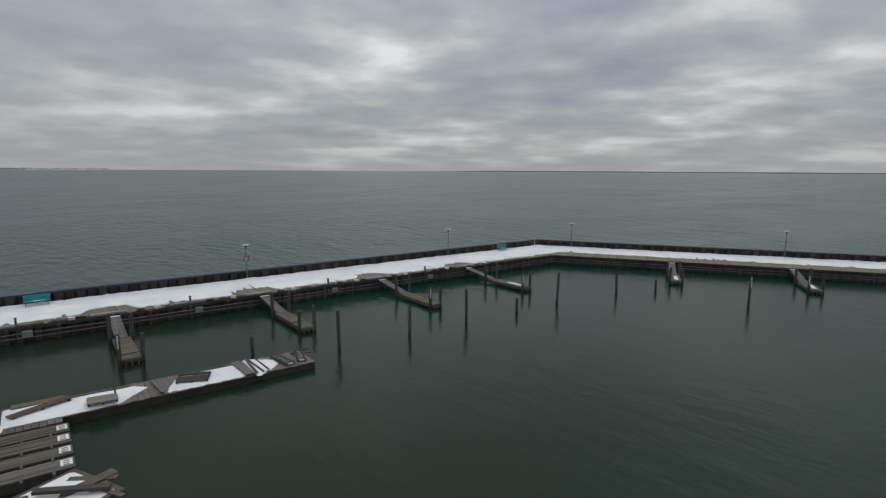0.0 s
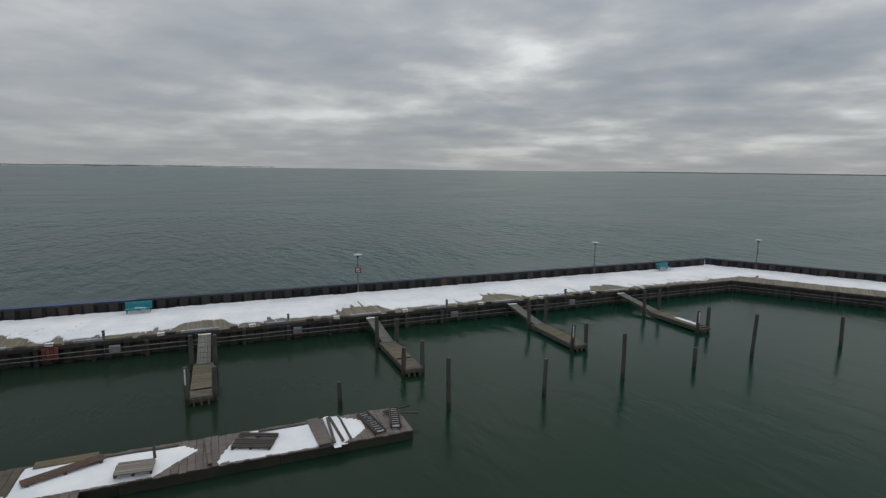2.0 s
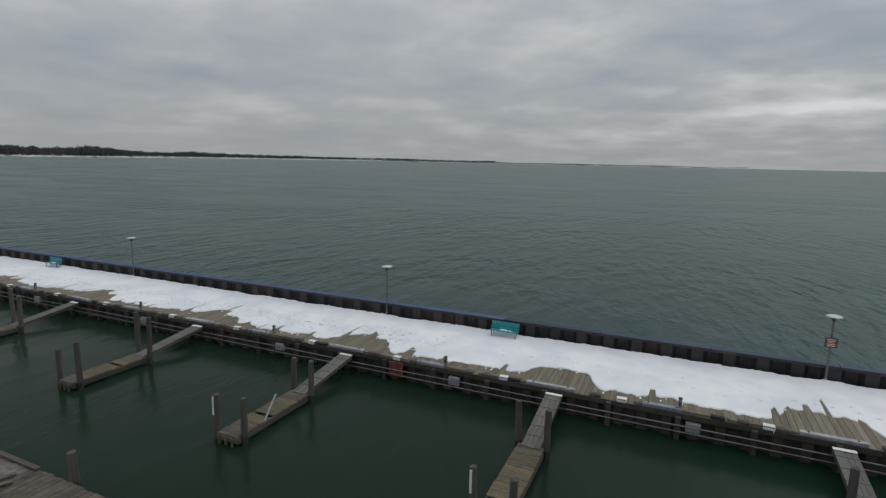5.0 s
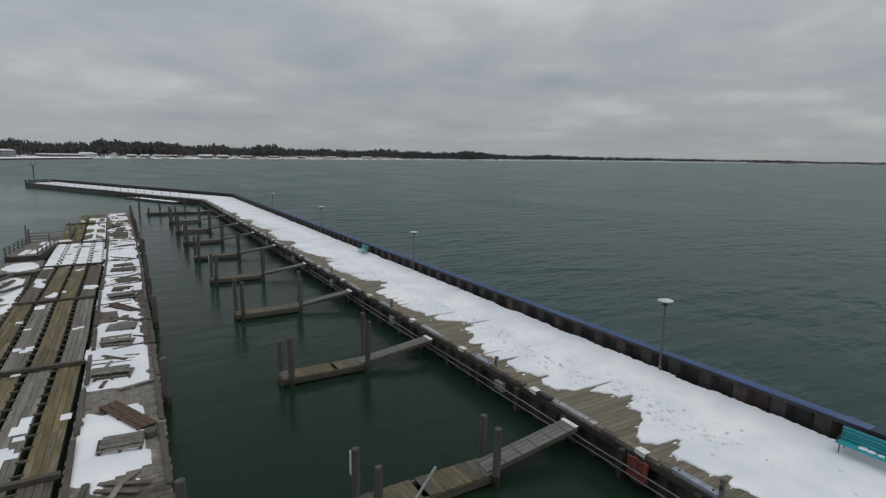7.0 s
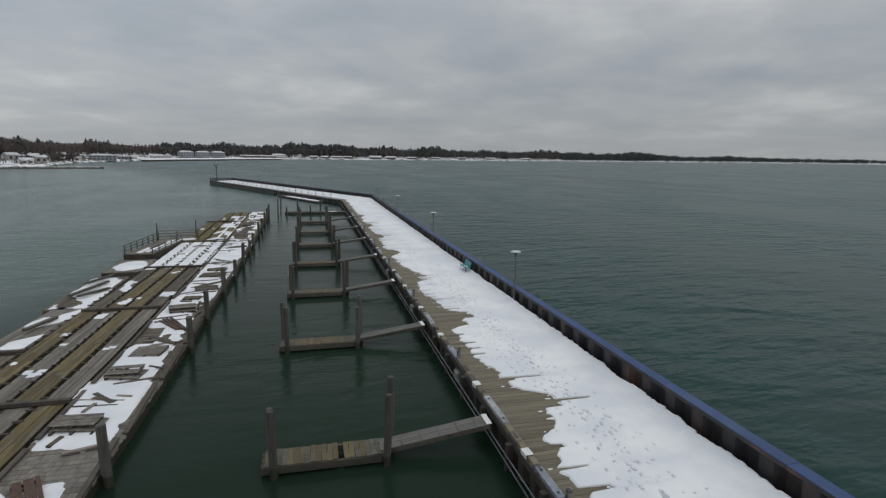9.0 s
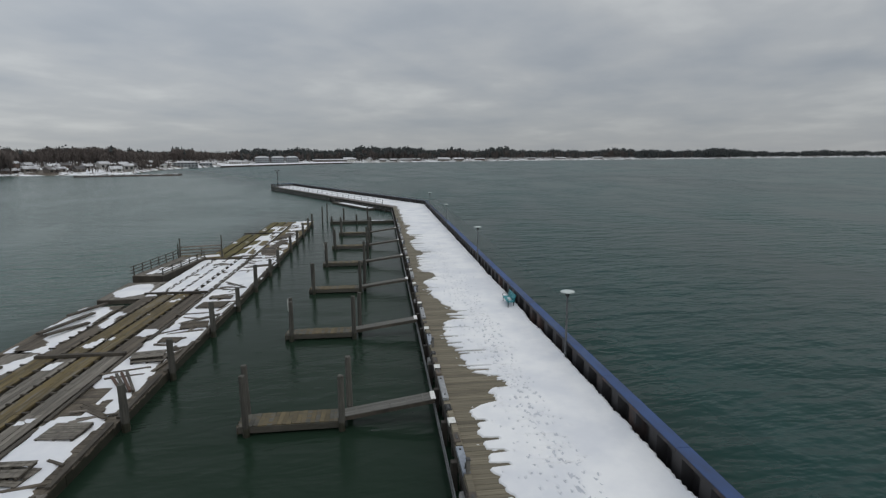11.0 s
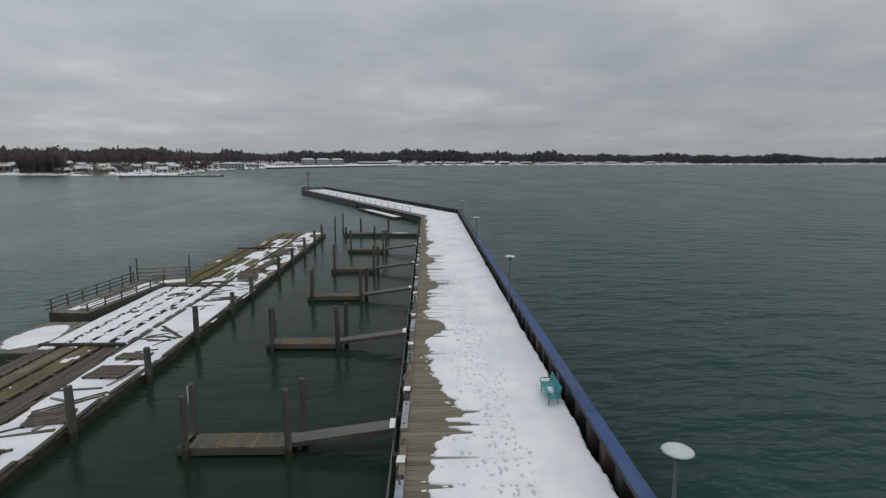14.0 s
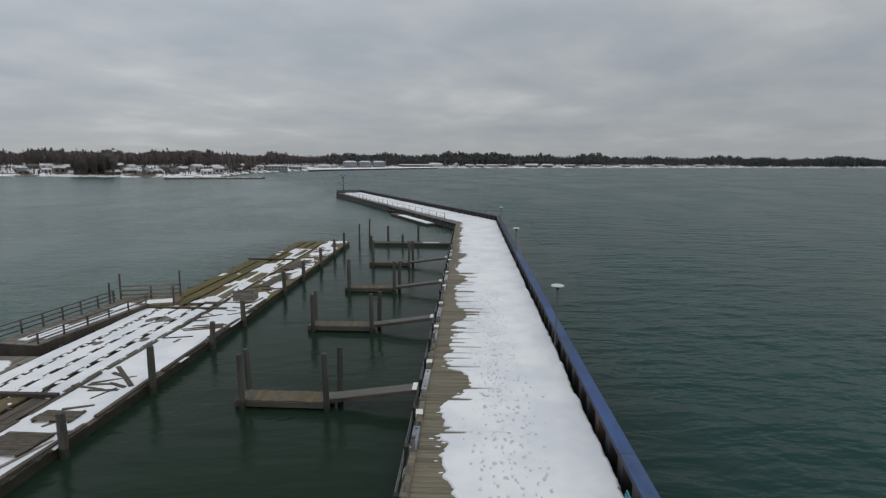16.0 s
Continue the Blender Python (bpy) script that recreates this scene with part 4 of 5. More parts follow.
for li, (u0, u1) in enumerate(LANES[1:], 1):
    for ci, (y0, y1) in enumerate(zip(CUTS, CUTS[1:])):
        far = ci >= 5
        if li == 4 and ci == 6:
            continue
        mossy = far or (ci == 1 and li in (1, 3, 4)) or (ci == 2 and li in (2, 4)) or (ci == 3 and li in (2, 3))
        look_of = M_LANE_OLIVE if far and li > 1 else M_LANE_MOSS if mossy else M_LANE_BROWN if ci == 3 or (ci == 0 and li < 4) else M_LANE_GREY
        lane = thing("dock_lane", ("olive mossy" if far and li > 1 else "mossy brown" if mossy else "weathered grey") + " plank lane of the old dock", "dock", group="dock lanes")
        bm = bmesh.new()
        slab(bm, u0 + 0.06, u1 - 0.06, y0 + 0.05, y1 - 0.05, -0.62, -0.07)
        part("beam", bm, M_TIMBER, lane)
        rr = random.Random(li * 10 + ci)
        z = rr.uniform(-0.03, 0.03)
        # boards run along the lane, three abreast
        nb = 4
        for b in range(nb):
            ua, ub = u0 + (u1 - u0) * b / nb, u0 + (u1 - u0) * (b + 1) / nb - 0.015
            y = y0 + 0.03
            while y < y1 - 0.1:
                e = min(y + rr.uniform(2.6, 4.9), y1 - 0.03)
                bm = bmesh.new()
                slab(bm, ua, ub, y, e - 0.02, -0.07, z + rr.uniform(-0.012, 0.012))
                part("plank", bm, look_of, lane)
                y = e
        # dark cleats across the gaps
        for yy in np.arange(y0 + 0.7, y1 - 0.4, 1.04 if ci < 4 else 3.1):
            bm = bmesh.new()
            slab(bm, u1 - 0.08, u1 + 0.32, yy, yy + 0.10, -0.05, 0.03)
            part("cleat", bm, M_TIMBER, lane)
        if ci == 0:
            bm = bmesh.new()
            slab(bm, u0 + 0.22, u1 - 0.22, y0 + 0.1, y0 + 0.52, z + 0.012, z + 0.035)
            part("marker_plate", bm, M_WHITE, lane, "white marker plate at the lane end")
            for q in range(3):
                bm = bmesh.new()
                slab(bm, u0 + 0.32 + q * 0.18, u0 + 0.40 + q * 0.18, y0 + 0.2, y0 + 0.42, z + 0.036, z + 0.041)
                part("text_bar", bm, M_IRON, lane)
for yy, u0, u1 in ((5.0, 3.3, 8.4), (16.6, 3.3, 8.3), (31.7, 3.4, 8.3), (46.2, 3.3, 8.4), (61.5, 2.0, 8.6), (82.2, 3.3, 8.6)):
    cb = thing("cross_beam", "squared timber lying across the dock lanes", "timber beam", group="cross beams")
    bm = bmesh.new()
    slab(bm, u0, u1, yy - 0.12, yy + 0.12, 0.03, 0.20)
    part("beam", bm, M_TIMBER, cb)


def snow_patch(name, inside, u0, u1, y0, y1, label, z=0.0, cell=0.16, thick=0.07):
    """Snow that lies where inside(u, y) is above nought, thinning to its rim; one mesh over a fine grid."""
    nu, ny = int((u1 - u0) / cell) + 2, int((y1 - y0) / cell) + 2
    val = np.array([[inside(u0 + i * cell, y0 + j * cell) for i in range(nu)] for j in range(ny)])
    ids, verts, faces = {}, [], []

    def vert(j, i):
        if (j, i) not in ids:
            v = val[j, i]
            h = thick * min(max(v, 0.0) * 2.2, 1.0) ** 0.5 if v > 0 else -0.03
            ids[(j, i)] = len(verts)
            verts.append(tuple(on_dock(u0 + i * cell, y0 + j * cell, z + h + 0.012)))
        return ids[(j, i)]

    for j in range(ny - 1):
        for i in range(nu - 1):
            if max(val[j, i], val[j, i + 1], val[j + 1, i], val[j + 1, i + 1]) > 0:
                faces.append((vert(j, i), vert(j + 1, i), vert(j + 1, i + 1), vert(j, i + 1)))
    me = bpy.data.meshes.new(name)
    me.from_pydata(verts, [], faces)
    me.materials.append(M_SNOW)
    me.polygons.foreach_set("use_smooth", [True] * len(me.polygons))
    return tagged(new(name, me), label, "snow", kind="stuff")


def edge_snow(u, y):
    ragged = 0.30 * noise.noise((u * 1.5, y * 1.2, 1.0))
    if y < -7.2:
        # the loose end: three drifts with wet planks between
        long_drift = min(y + 13.4 - 0.9 * abs(u - 1.0), u - 0.2 - 0.10 * max(0.0, -y - 10.5), 2.5 - u)
        slant_drift = min(y + 18.5, -15.4 + 0.5 * u - y, u - 0.25, 2.5 - u)
        round_drift = min(y + 20.7 - 0.7 * ((u - 1.3) / 1.0) ** 2, -19.0 - y)
        return min(0.6, 0.9 * max(long_drift, slant_drift, round_drift)) + 0.35 * ragged
    v = 0.17 + 0.9 * noise.noise((u * 0.55, y * 0.30, 4.2)) + ragged
    v += (0.16 if 12.5 < y < 62 else 0.0) - 1.8 * max(0.0, abs(u - 1.7) - 1.12)
    v -= 1.0 if y < 4.8 - 0.4 * u and u < 2.0 else 0.0
    # the outer rim has melted bare along the nearer half
    if y < 33:
        v -= 1.5 * max(0.0, 0.95 + 0.35 * noise.noise((y * 0.25, 5.5, 0)) - u)
    v += 0.34 * math.exp(-((y - 52) / 15) ** 2) - 0.75 * math.exp(-((y + 2.5) / 4.0) ** 4) - 0.7 * math.exp(-((y - 11.3) / 1.2) ** 4)
    v += 0.30 * math.exp(-((y - 18) / 6.5) ** 4) + 0.30 * math.exp(-((y - 6.5) / 3.0) ** 4) - (0.9 * math.exp(-((y - 25.5) / 1.6) ** 4) if u > 1.9 else 0.0)
    return v


def lane_snow(u, y):
    if min(abs(u - b - 0.13) for a, b in LANES[:-1]) < 0.17 and abs(y - 54) < 7.4:
        return 0.25 if (y * 0.62 + math.sin(u * 9.0)) % 1.0 < 0.15 else -0.3
    for a, b in LANES[1:]:
        if a + 0.13 < u < b - 0.12:
            v = 0.28 + 0.55 * noise.noise((u * 0.6, y * 0.4, 8.0)) - 1.1 * max(0.0, abs(y - 54.2) / 7.6 - 1.0) * 3
            return v
    return -0.3


def lane_scraps(u, y):
    for a, b in LANES[1:]:
        if a + 0.06 < u < b - 0.10:
            return -0.52 + 1.05 * noise.noise((u * 0.9, y * 0.5, 2.5)) + 0.3 * noise.noise((u * 3, y * 2, 6.5))
    return -0.3


snow_patch("snow_cover", edge_snow, -0.1, 3.4, -23.6, 97.0, "melting snow on the broad dock lane")
snow_patch("snow_cover", lane_snow, 3.4, 8.3, 45.5, 63.0, "snow stripes on the dock lanes", z=0.02, cell=0.11)
snow_patch("snow_cover", lane_scraps, 3.4, 8.3, -9.0, 46.0, "scraps of melting snow on the dock lanes", z=0.02, cell=0.2, thick=0.05)
snow_patch("snow_cover", lambda u, y: lane_scraps(u, y) + (0.35 if u < 5.8 else -0.2), 3.4, 8.3, 63.0, 90.0, "scraps of melting snow on the dock lanes", z=0.02, cell=0.24, thick=0.05)


def pallet(u, y, rz, w, l, rng, mat=None, label="weathered grey timber pallet lying on snow", z=0.05):
    c = on_dock(u, y, z)
    ob = thing("pallet", label, "pallet", pose(c.x, c.y, c.z, rng.uniform(-3, 3), rng.uniform(-3, 3), rz), group="pallets")
    n = max(4, int(w / 0.16))
    for i in range(n):
        if rng.random() < 0.08:
            continue
        bm = bmesh.new()
        box(bm, (0, -w / 2 + (i + 0.5) * w / n, 0.13 + rng.uniform(-0.008, 0.008)), (l + rng.uniform(-0.06, 0.06), w / n - 0.02, 0.03), rng.uniform(-0.8, 0.8))
        part("slat", bm, mat or M_PALLET, ob)
    for x in (-l * 0.45, 0, l * 0.45):
        bm = bmesh.new()
        box(bm, (x, 0, 0.055), (0.09, w, 0.11))
        part("bearer", bm, M_TIMBER, ob)
    return ob


def loose_board(u, y, rz, l, rng, w=0.18, mat=None, label="loose weathered board lying on the dock", h=0.06):
    c = on_dock(u, y, 0.06)
    ob = thing("loose_board", label, "board", pose(c.x, c.y, c.z, rng.uniform(-1, 1), rng.uniform(-2, 2), rz), group="loose boards")
    bm = bmesh.new()
    box(bm, (0, 0, h / 2), (l, w, h), bevel=0.008)
    part("board", bm, mat or M_PALLET, ob)
    return ob


def slat_rack(u, y, rz, w, l, rng):
    """A rack of narrow dark slats over snow, like a ladder laid flat."""
    c = on_dock(u, y, 0.05)
    ob = thing("slat_rack", "ladder-like rack of black slats lying on snow", "rack", pose(c.x, c.y, c.z, 0, 0, rz), group="slat racks")
    for yy in (-w / 2, w / 2):
        bm = bmesh.new()
        box(bm, (0, yy, 0.06), (l, 0.08, 0.12))
        part("side_rail", bm, M_TIMBER, ob)
    n = int(l / 0.22)
    for i in range(n):
        bm = bmesh.new()
        box(bm, (-l / 2 + (i + 0.5) * l / n, 0, 0.13), (0.09, w, 0.03), rng.uniform(-2, 2))
        part("slat", bm, M_BLACK, ob)
    bm = bmesh.new()
    box(bm, (0, 0, 0.04), (l - 0.1, w - 0.12, 0.07), bevel=0.02)
    part("snow", bm, M_SNOW, ob, "snow between the slats")
    return ob


rr = random.Random(9)
# the row of pallets and bundles along the outer lane
DARK = "dark weathered timber pallet lying on snow"
pallet(1.35, -15.8, 68, 1.3, 1.75, rr, M_FENDER, DARK)
for x, y, rz, w, l, tiers in ((-23.15, 6.3, -9, 1.35, 1.5, 1), (-23.5, 13.9, -7, 1.25, 1.65, 2), (-23.3, 19.1, -10, 1.2, 1.55, 2), (-23.1, 22.3, -9, 1.3, 1.65, 1), (-23.05, 30.6, 6, 1.35, 1.7, 2), (-23.1, 33.7, -6, 0.8, 1.2, 1),
                              (-22.6, 36.7, 14, 1.3, 1.75, 1), (-22.9, 41.8, -4, 1.7, 2.05, 1), (-22.9, 44.1, 2, 1.0, 1.7, 1), (-23.2, 71.5, 84, 1.1, 5.0, 1), (-23.4, 79.0, 86, 1.0, 5.5, 1)):
    for k in range(tiers):
        pallet(dock_x(y) - x + 0.12 * k, y + 0.15 * k, rz + 5 * k, w * (1 - 0.15 * k), l, rr, M_LANE_GREY if y < 32 else M_LANE_BROWN, "stacked weathered grey pallet on snow" if tiers > 1 else DARK, z=0.05 + 0.16 * k)
log = thing("log", "short upright weathered log on the dock", "log", pose(*on_dock(0.55, 6.6, 0.0)))
bm = bmesh.new()
lathe(bm, [(0.24, 0.0), (0.24, 0.26), (0.21, 0.29)], 12, wobble=0.05, rng=rr)
part("timber", bm, M_PILE, log)
pallet(2.05, -11.25, 88, 1.0, 1.35, rr, None, "raised grey timber pallet box beside snow", z=0.14)
pallet(1.35, 8.7, -63, 0.8, 3.2, rr, M_RUSTBOARD, "red-brown stained plank panel lying on snow")
pallet(1.1, -8.7, 112, 0.62, 2.7, rr, M_RUSTBOARD, "long red-brown plank panel lying on snow")
loose_board(0.15, -8.6, 93, 2.2, rr, 0.5, M_FINGER_MOSS, "orange-brown mossy board on the dock rim", 0.05)
slat_rack(1.35, -21.05, 8, 0.5, 2.2, rr)
slat_rack(1.25, -22.25, -14, 0.45, 2.0, rr)
for u, y, rz, l, ww, mm in ((1.35, -18.55, 3, 2.7, 0.55, M_LANE_WET), (1.4, -19.1, -4, 2.6, 0.13, M_TIMBER), (1.35, -19.35, 3, 2.6, 0.12, M_TIMBER), (1.3, -19.75, 1, 2.5, 0.10, M_TIMBER), (0.9, -22.7, 70, 1.7, 0.10, M_TIMBER), (0.4, -22.6, 100, 1.5, 0.08, M_FENDER),
                            (1.5, -13.9, 4, 2.2, 0.16, M_LANE_WET), (0.4, -17.2, 92, 2.4, 0.12, M_TIMBER), (0.4, -11.0, 91, 3.4, 0.14, M_TIMBER)):
    loose_board(u, y, rz, l, rr, ww, mm)
for x in (1.6, 1.2):
    c = on_dock(x, -11.9, 0.0)
    st = thing("stake", "thin upright timber stake on the dock", "stake", pose(*c), group="stakes")
    bm = bmesh.new()
    tube(bm, (0, 0, 0), (0.05, 0.03, 0.75), 0.035, 0.03, 6)
    part("timber_post", bm, M_PILE, st)
for q in range(4):
    loose_board(1.35 + 0.16 * q, 27.5 - 0.12 * q, -61 + 2 * q, 3.0 - 0.15 * q, rr, 0.13, M_RUSTBOARD if q % 2 else M_TIMBER, "dark red-brown board from a bundle on the dock", 0.12)
for x, y, rz, l, ww in ((-22.8, 38.4, 43, 3.0, 0.10), (-22.6, 38.2, 40, 2.6, 0.10), (-22.95, 48.7, -47, 3.4, 0.24), (-22.6, 46.6, 70, 1.3, 0.08), (-23.5, 16.6, -48, 1.6, 0.22)):
    loose_board(dock_x(y) - x, y, rz, l, rr, ww, M_TIMBER)
for u, y, rz, l in ((2.6, 3.4, 80, 1.2), (1.6, 3.0, -30, 1.5), (1.4, 3.4, -26, 1.7), (1.9, 16.4, -25, 1.2), (1.6, 24.3, -38, 1.9), (1.4, 24.0, -38, 1.9), (1.7, 24.6, -40, 1.7), (2.2, 29.0, 20, 2.4), (1.4, 35.4, 15, 2.2),
                    (1.3, 44.0, 60, 1.7), (2.1, 47.6, 10, 1.3), (1.4, 56.6, 20, 2.4), (1.6, 56.9, 18, 2.6), (1.3, 57.2, 24, 2.2), (1.5, 57.5, 16, 2.0), (2.3, 59.6, 40, 1.6), (2.9, 63.4, 3, 3.4), (4.6, 63.0, -2, 3.0), (1.3, 74.6, 70, 2.4), (2.2, 39.7, 8, 2.6)):
    loose_board(u, y, rz, l, rr, mat=M_LANE_BROWN)
# rim timbers of the outer lane
for y in np.arange(2.5, 60, 5.2):
    for u in (0.12, 3.1):
        loose_board(u, y + 2.5, 90 + rr.uniform(-0.6, 0.6), 4.6, rr, 0.2, M_TIMBER, "dark timber along the rim of the dock lane", 0.08)

for k in range(70):
    yy = rr.uniform(2, 92)
    loose_board(rr.uniform(0.5, 2.9), yy, rr.choice((5, 15, 75, 85, -20, 40)) + rr.uniform(-12, 12), rr.uniform(0.6, 2.2), rr, rr.uniform(0.08, 0.2), rr.choice((M_TIMBER, M_PALLET, M_LANE_BROWN)), "short dark board lying on the dock", rr.uniform(0.04, 0.09))

# piles along the side that faces the slips
for y, top in ((1.0, 1.6), (10.4, 2.3), (23.3, 2.2), (28.9, 2.3), (35.9, 2.4), (42.0, 1.9), (48.0, 2.5), (54.5, 1.75), (59.3, 1.9), (68.2, 2.1), (73.8, 2.0), (80.5, 2.2), (87.0, 2.3), (92.4, 2.4)):
    x = dock_x(y) + 0.22
    mooring_pile(x, y, top, rr, 0.18, label="thick weathered pile beside the old dock", group="dock piles")

# ruined floats, a loose gangway and slabs on the far side of the dock
def float_slab(u0, u1, y0, y1, tilt, label, snow_seed, mat, snow_bias=0.1, oval=False):
    c = (on_dock(u0, y0) + on_dock(u1, y1)) / 2
    ob = thing("float_slab", label, "float", pose(c.x, c.y, 0.10, 0, 0, tilt), group="broken floats")
    w, l = abs(u1 - u0), abs(y1 - y0)
    bm = bmesh.new()
    box(bm, (0, 0, 0), (w, l, 0.5), bevel=0.03)
    part("hull", bm, M_TIMBER, ob)
    n = max(3, int(w / 0.3))
    for i in range(n):
        bm = bmesh.new()
        box(bm, (-w / 2 + (i + 0.5) * w / n, 0, 0.27), (w / n - 0.02, l - 0.05, 0.05))
        part("plank", bm, mat, ob)
    cell = 0.18
    verts, faces, ids = [], [], {}
    nu, ny = int(w / cell), int(l / cell)

    def val(i, j):
        x, y = i * cell - w / 2, j * cell - l / 2
        if oval:
            return 0.55 - 0.6 * ((x / (w * 0.42)) ** 2 + (y / (l * 0.40)) ** 2) + 0.12 * noise.noise((x, y, snow_seed))
        return snow_bias + 0.8 * noise.noise((x * 0.5 + snow_seed, y * 0.4, snow_seed)) - 2.2 * max(0, abs(x) - w / 2 + 0.3) - 2.2 * max(0, abs(y) - l / 2 + 0.3)

    for i in range(nu):
        for j in range(ny):
            if max(val(i, j), val(i + 1, j), val(i, j + 1), val(i + 1, j + 1)) > 0:
                q = []
                for a, b in ((i, j), (i + 1, j), (i + 1, j + 1), (i, j + 1)):
                    if (a, b) not in ids:
                        ids[(a, b)] = len(verts)
                        v = val(a, b)
                        verts.append((a * cell - w / 2, b * cell - l / 2, 0.31 + (0.07 * min(1, v * 2) if v > 0 else -0.03)))
                    q.append(ids[(a, b)])
                faces.append(q)
    me = bpy.data.meshes.new("snow")
    me.from_pydata(verts, [], faces)
    me.materials.append(M_SNOW)
    me.polygons.foreach_set("use_smooth", [True] * len(me.polygons))
    s = new("snow", me)
    s.parent = ob
    tagged(s, "snow on the float")
    return ob


float_slab(8.5, 11.4, -4.6, 4.5, 0, "broken brown float with boards and snow", 3.0, M_LANE_BROWN, -0.12)
float_slab(9.2, 12.4, -10.7, -5.8, 27, "loose brown float drifting askew, boards and snow on it", 21.0, M_LANE_BROWN, 0.0)
float_slab(8.6, 11.8, 12.0, 23.8, 0, "broken grey float with boards and snow", 5.0, M_LANE_BROWN, 0.0)
float_slab(8.5, 10.8, 24.6, 33.6, -2, "grey float partly under snow", 8.0, M_LANE_GREY, 0.0)
float_slab(8.6, 11.5, 33.0, 43.5, 2, "grey float partly under snow", 13.0, M_LANE_BROWN, 0.05)
float_slab(8.45, 11.9, 45.4, 51.6, 2, "low pale float with an oval of snow on it", 17.0, M_LANE_GREY, 0.20, True)
for u, y, rz, l in ((9.8, 16.0, 70, 4.6), (10.4, 19.0, 64, 3.8), (9.6, 29.0, 80, 3.0), (10.2, 38.4, 76, 4.8), (10.6, 41.8, 74, 3.6), (9.4, 37.0, 66, 3.0), (9.9, -6.0, 80, 4.4), (10.4, -9.5, 64, 2.6), (9.2, -2.0, 95, 3.4)):
    loose_board(u, y, rz, l, rr, 0.3, M_TIMBER, "dark timber lying on a broken float", 0.14)

for x, y, rz, l, ww in ((-32.2, -9.4, 112, 3.4, 0.5), (-33.6, -8.2, 98, 3.0, 0.4), (-31.6, -10.2, 60, 1.8, 0.3), (-33.0, -10.6, 30, 1.6, 0.22), (-34.2, -9.6, 45, 1.7, 0.18)):
    loose_board(dock_x(y) - x, y, rz, l, rr, ww, M_LANE_BROWN, "dark brown board lying askew on a broken float", 0.05).location.z = 0.40
gang = thing("gangway", "stranded timber gangway with railings, snow on its deck", "gangway", pose(*on_dock(10.0, 57.0, 0.02), 0, 0, -6))
bm = bmesh.new()
box(bm, (0, 0, -0.05), (2.9, 9.6, 0.75), bevel=0.02)
part("deck_frame", bm, M_TIMBER, gang)
for i in range(32):
    bm = bmesh.new()
    box(bm, (0, -4.65 + i * 0.30, 0.35), (2.85, 0.285, 0.05))
    part("plank", bm, M_LANE_GREY, gang)
for x, n in ((-1.35, 7), (1.35, 6)):
    for i in range(n):
        bm = bmesh.new()
        tube(bm, (x, -4.6 + i * 9.2 / (n - 1), 0.3), (x, -4.6 + i * 9.2 / (n - 1), 1.3 if x < 0 else 1.05), 0.06, sides=6)
        part("post", bm, M_PILE, gang)
    for z in (0.65, 0.95, 1.25) if x < 0 else (0.65, 1.0):
        bm = bmesh.new()
        tube(bm, (x, -5.2, z), (x, 4.8, z), 0.045, sides=6)
        part("rail_bar", bm, M_PILE, gang)
for i, (x, y, ww, l) in enumerate(((0.75, 0.2, 0.75, 7.8), (-0.2, -2.6, 0.6, 3.2), (0.2, 3.6, 0.7, 2.0))):
    bm = bmesh.new()
    box(bm, (x, y, 0.395), (ww, l, 0.05), 3 * i - 2, bevel=0.02)
    part("snow", bm, M_SNOW, gang, "snow on the gangway")
platform = thing("hoist_platform", "small timber platform with tall corner posts and a rail fence", "platform", pose(*on_dock(9.0, 63.0, 0.0), 0, 0, 14))
bm = bmesh.new()
box(bm, (0, 0, 0.0), (4.7, 2.8, 0.45), bevel=0.02)
part("deck", bm, M_LANE_MOSS, platform)
for x, y, h in ((-2.2, 0.9, 2.3), (2.2, 0.9, 2.4), (-2.2, -1.2, 2.0), (2.25, -1.2, 1.6), (0.0, 0.95, 1.3)):
    bm = bmesh.new()
    tube(bm, (x, y, 0.1), (x + 0.03, y, h), 0.075, sides=7)
    part("post", bm, M_PILE, platform)
for z in (0.55, 0.9, 1.25):
    bm = bmesh.new()
    box(bm, (0, 0.9, z), (4.4, 0.05, 0.14))
    part("rail_board", bm, M_PALLET, platform)
bm = bmesh.new()
box(bm, (0.9, -0.4, 0.25), (2.2, 1.2, 0.06), 8, bevel=0.02)
part("snow", bm, M_SNOW, platform, "snow on the platform")
crate = thing("crate", "grey slatted timber crate standing on the dock", "crate", pose(*on_dock(1.7, 64.4, 0.03), 0, 0, 3))
for z in (0.12, 0.36, 0.60):
    for x, y, sx, sy in ((0, -0.6, 1.6, 0.04), (0, 0.6, 1.6, 0.04), (-0.8, 0, 0.04, 1.16), (0.8, 0, 0.04, 1.16)):
        bm = bmesh.new()
        box(bm, (x, y, z), (sx, sy, 0.2))
        part("slat", bm, M_PALLET, crate)
bm = bmesh.new()
box(bm, (0, 0, 0.40), (1.5, 1.1, 0.6))
part("filling", bm, M_TIMBER, crate)
for x in (-0.76, 0.76):
    for y in (-0.56, 0.56):
        bm = bmesh.new()
        box(bm, (x, y, 0.4), (0.08, 0.08, 0.8))
        part("corner_post", bm, M_TIMBER, crate)


# ---- the shores round the bay ----
REF = Vector((-7.6, 7.8, 0))
SHORE = [(-110, 520), (-60, 560), (-45, 540), (-38.6, 515), (-34.8, 478), (-31, 455), (-28, 450), (-24, 455), (-21, 600), (-14, 800), (-8, 950), (0, 1080), (8, 1200), (20, 1450), (33, 1800), (44, 2600), (54, 3400), (64, 4200), (80, 4500), (96, 4600)]


RISE = ((0, 0.25), (25, 2.0), (120, 7.0), (300, 11.0), (500, 12.0))


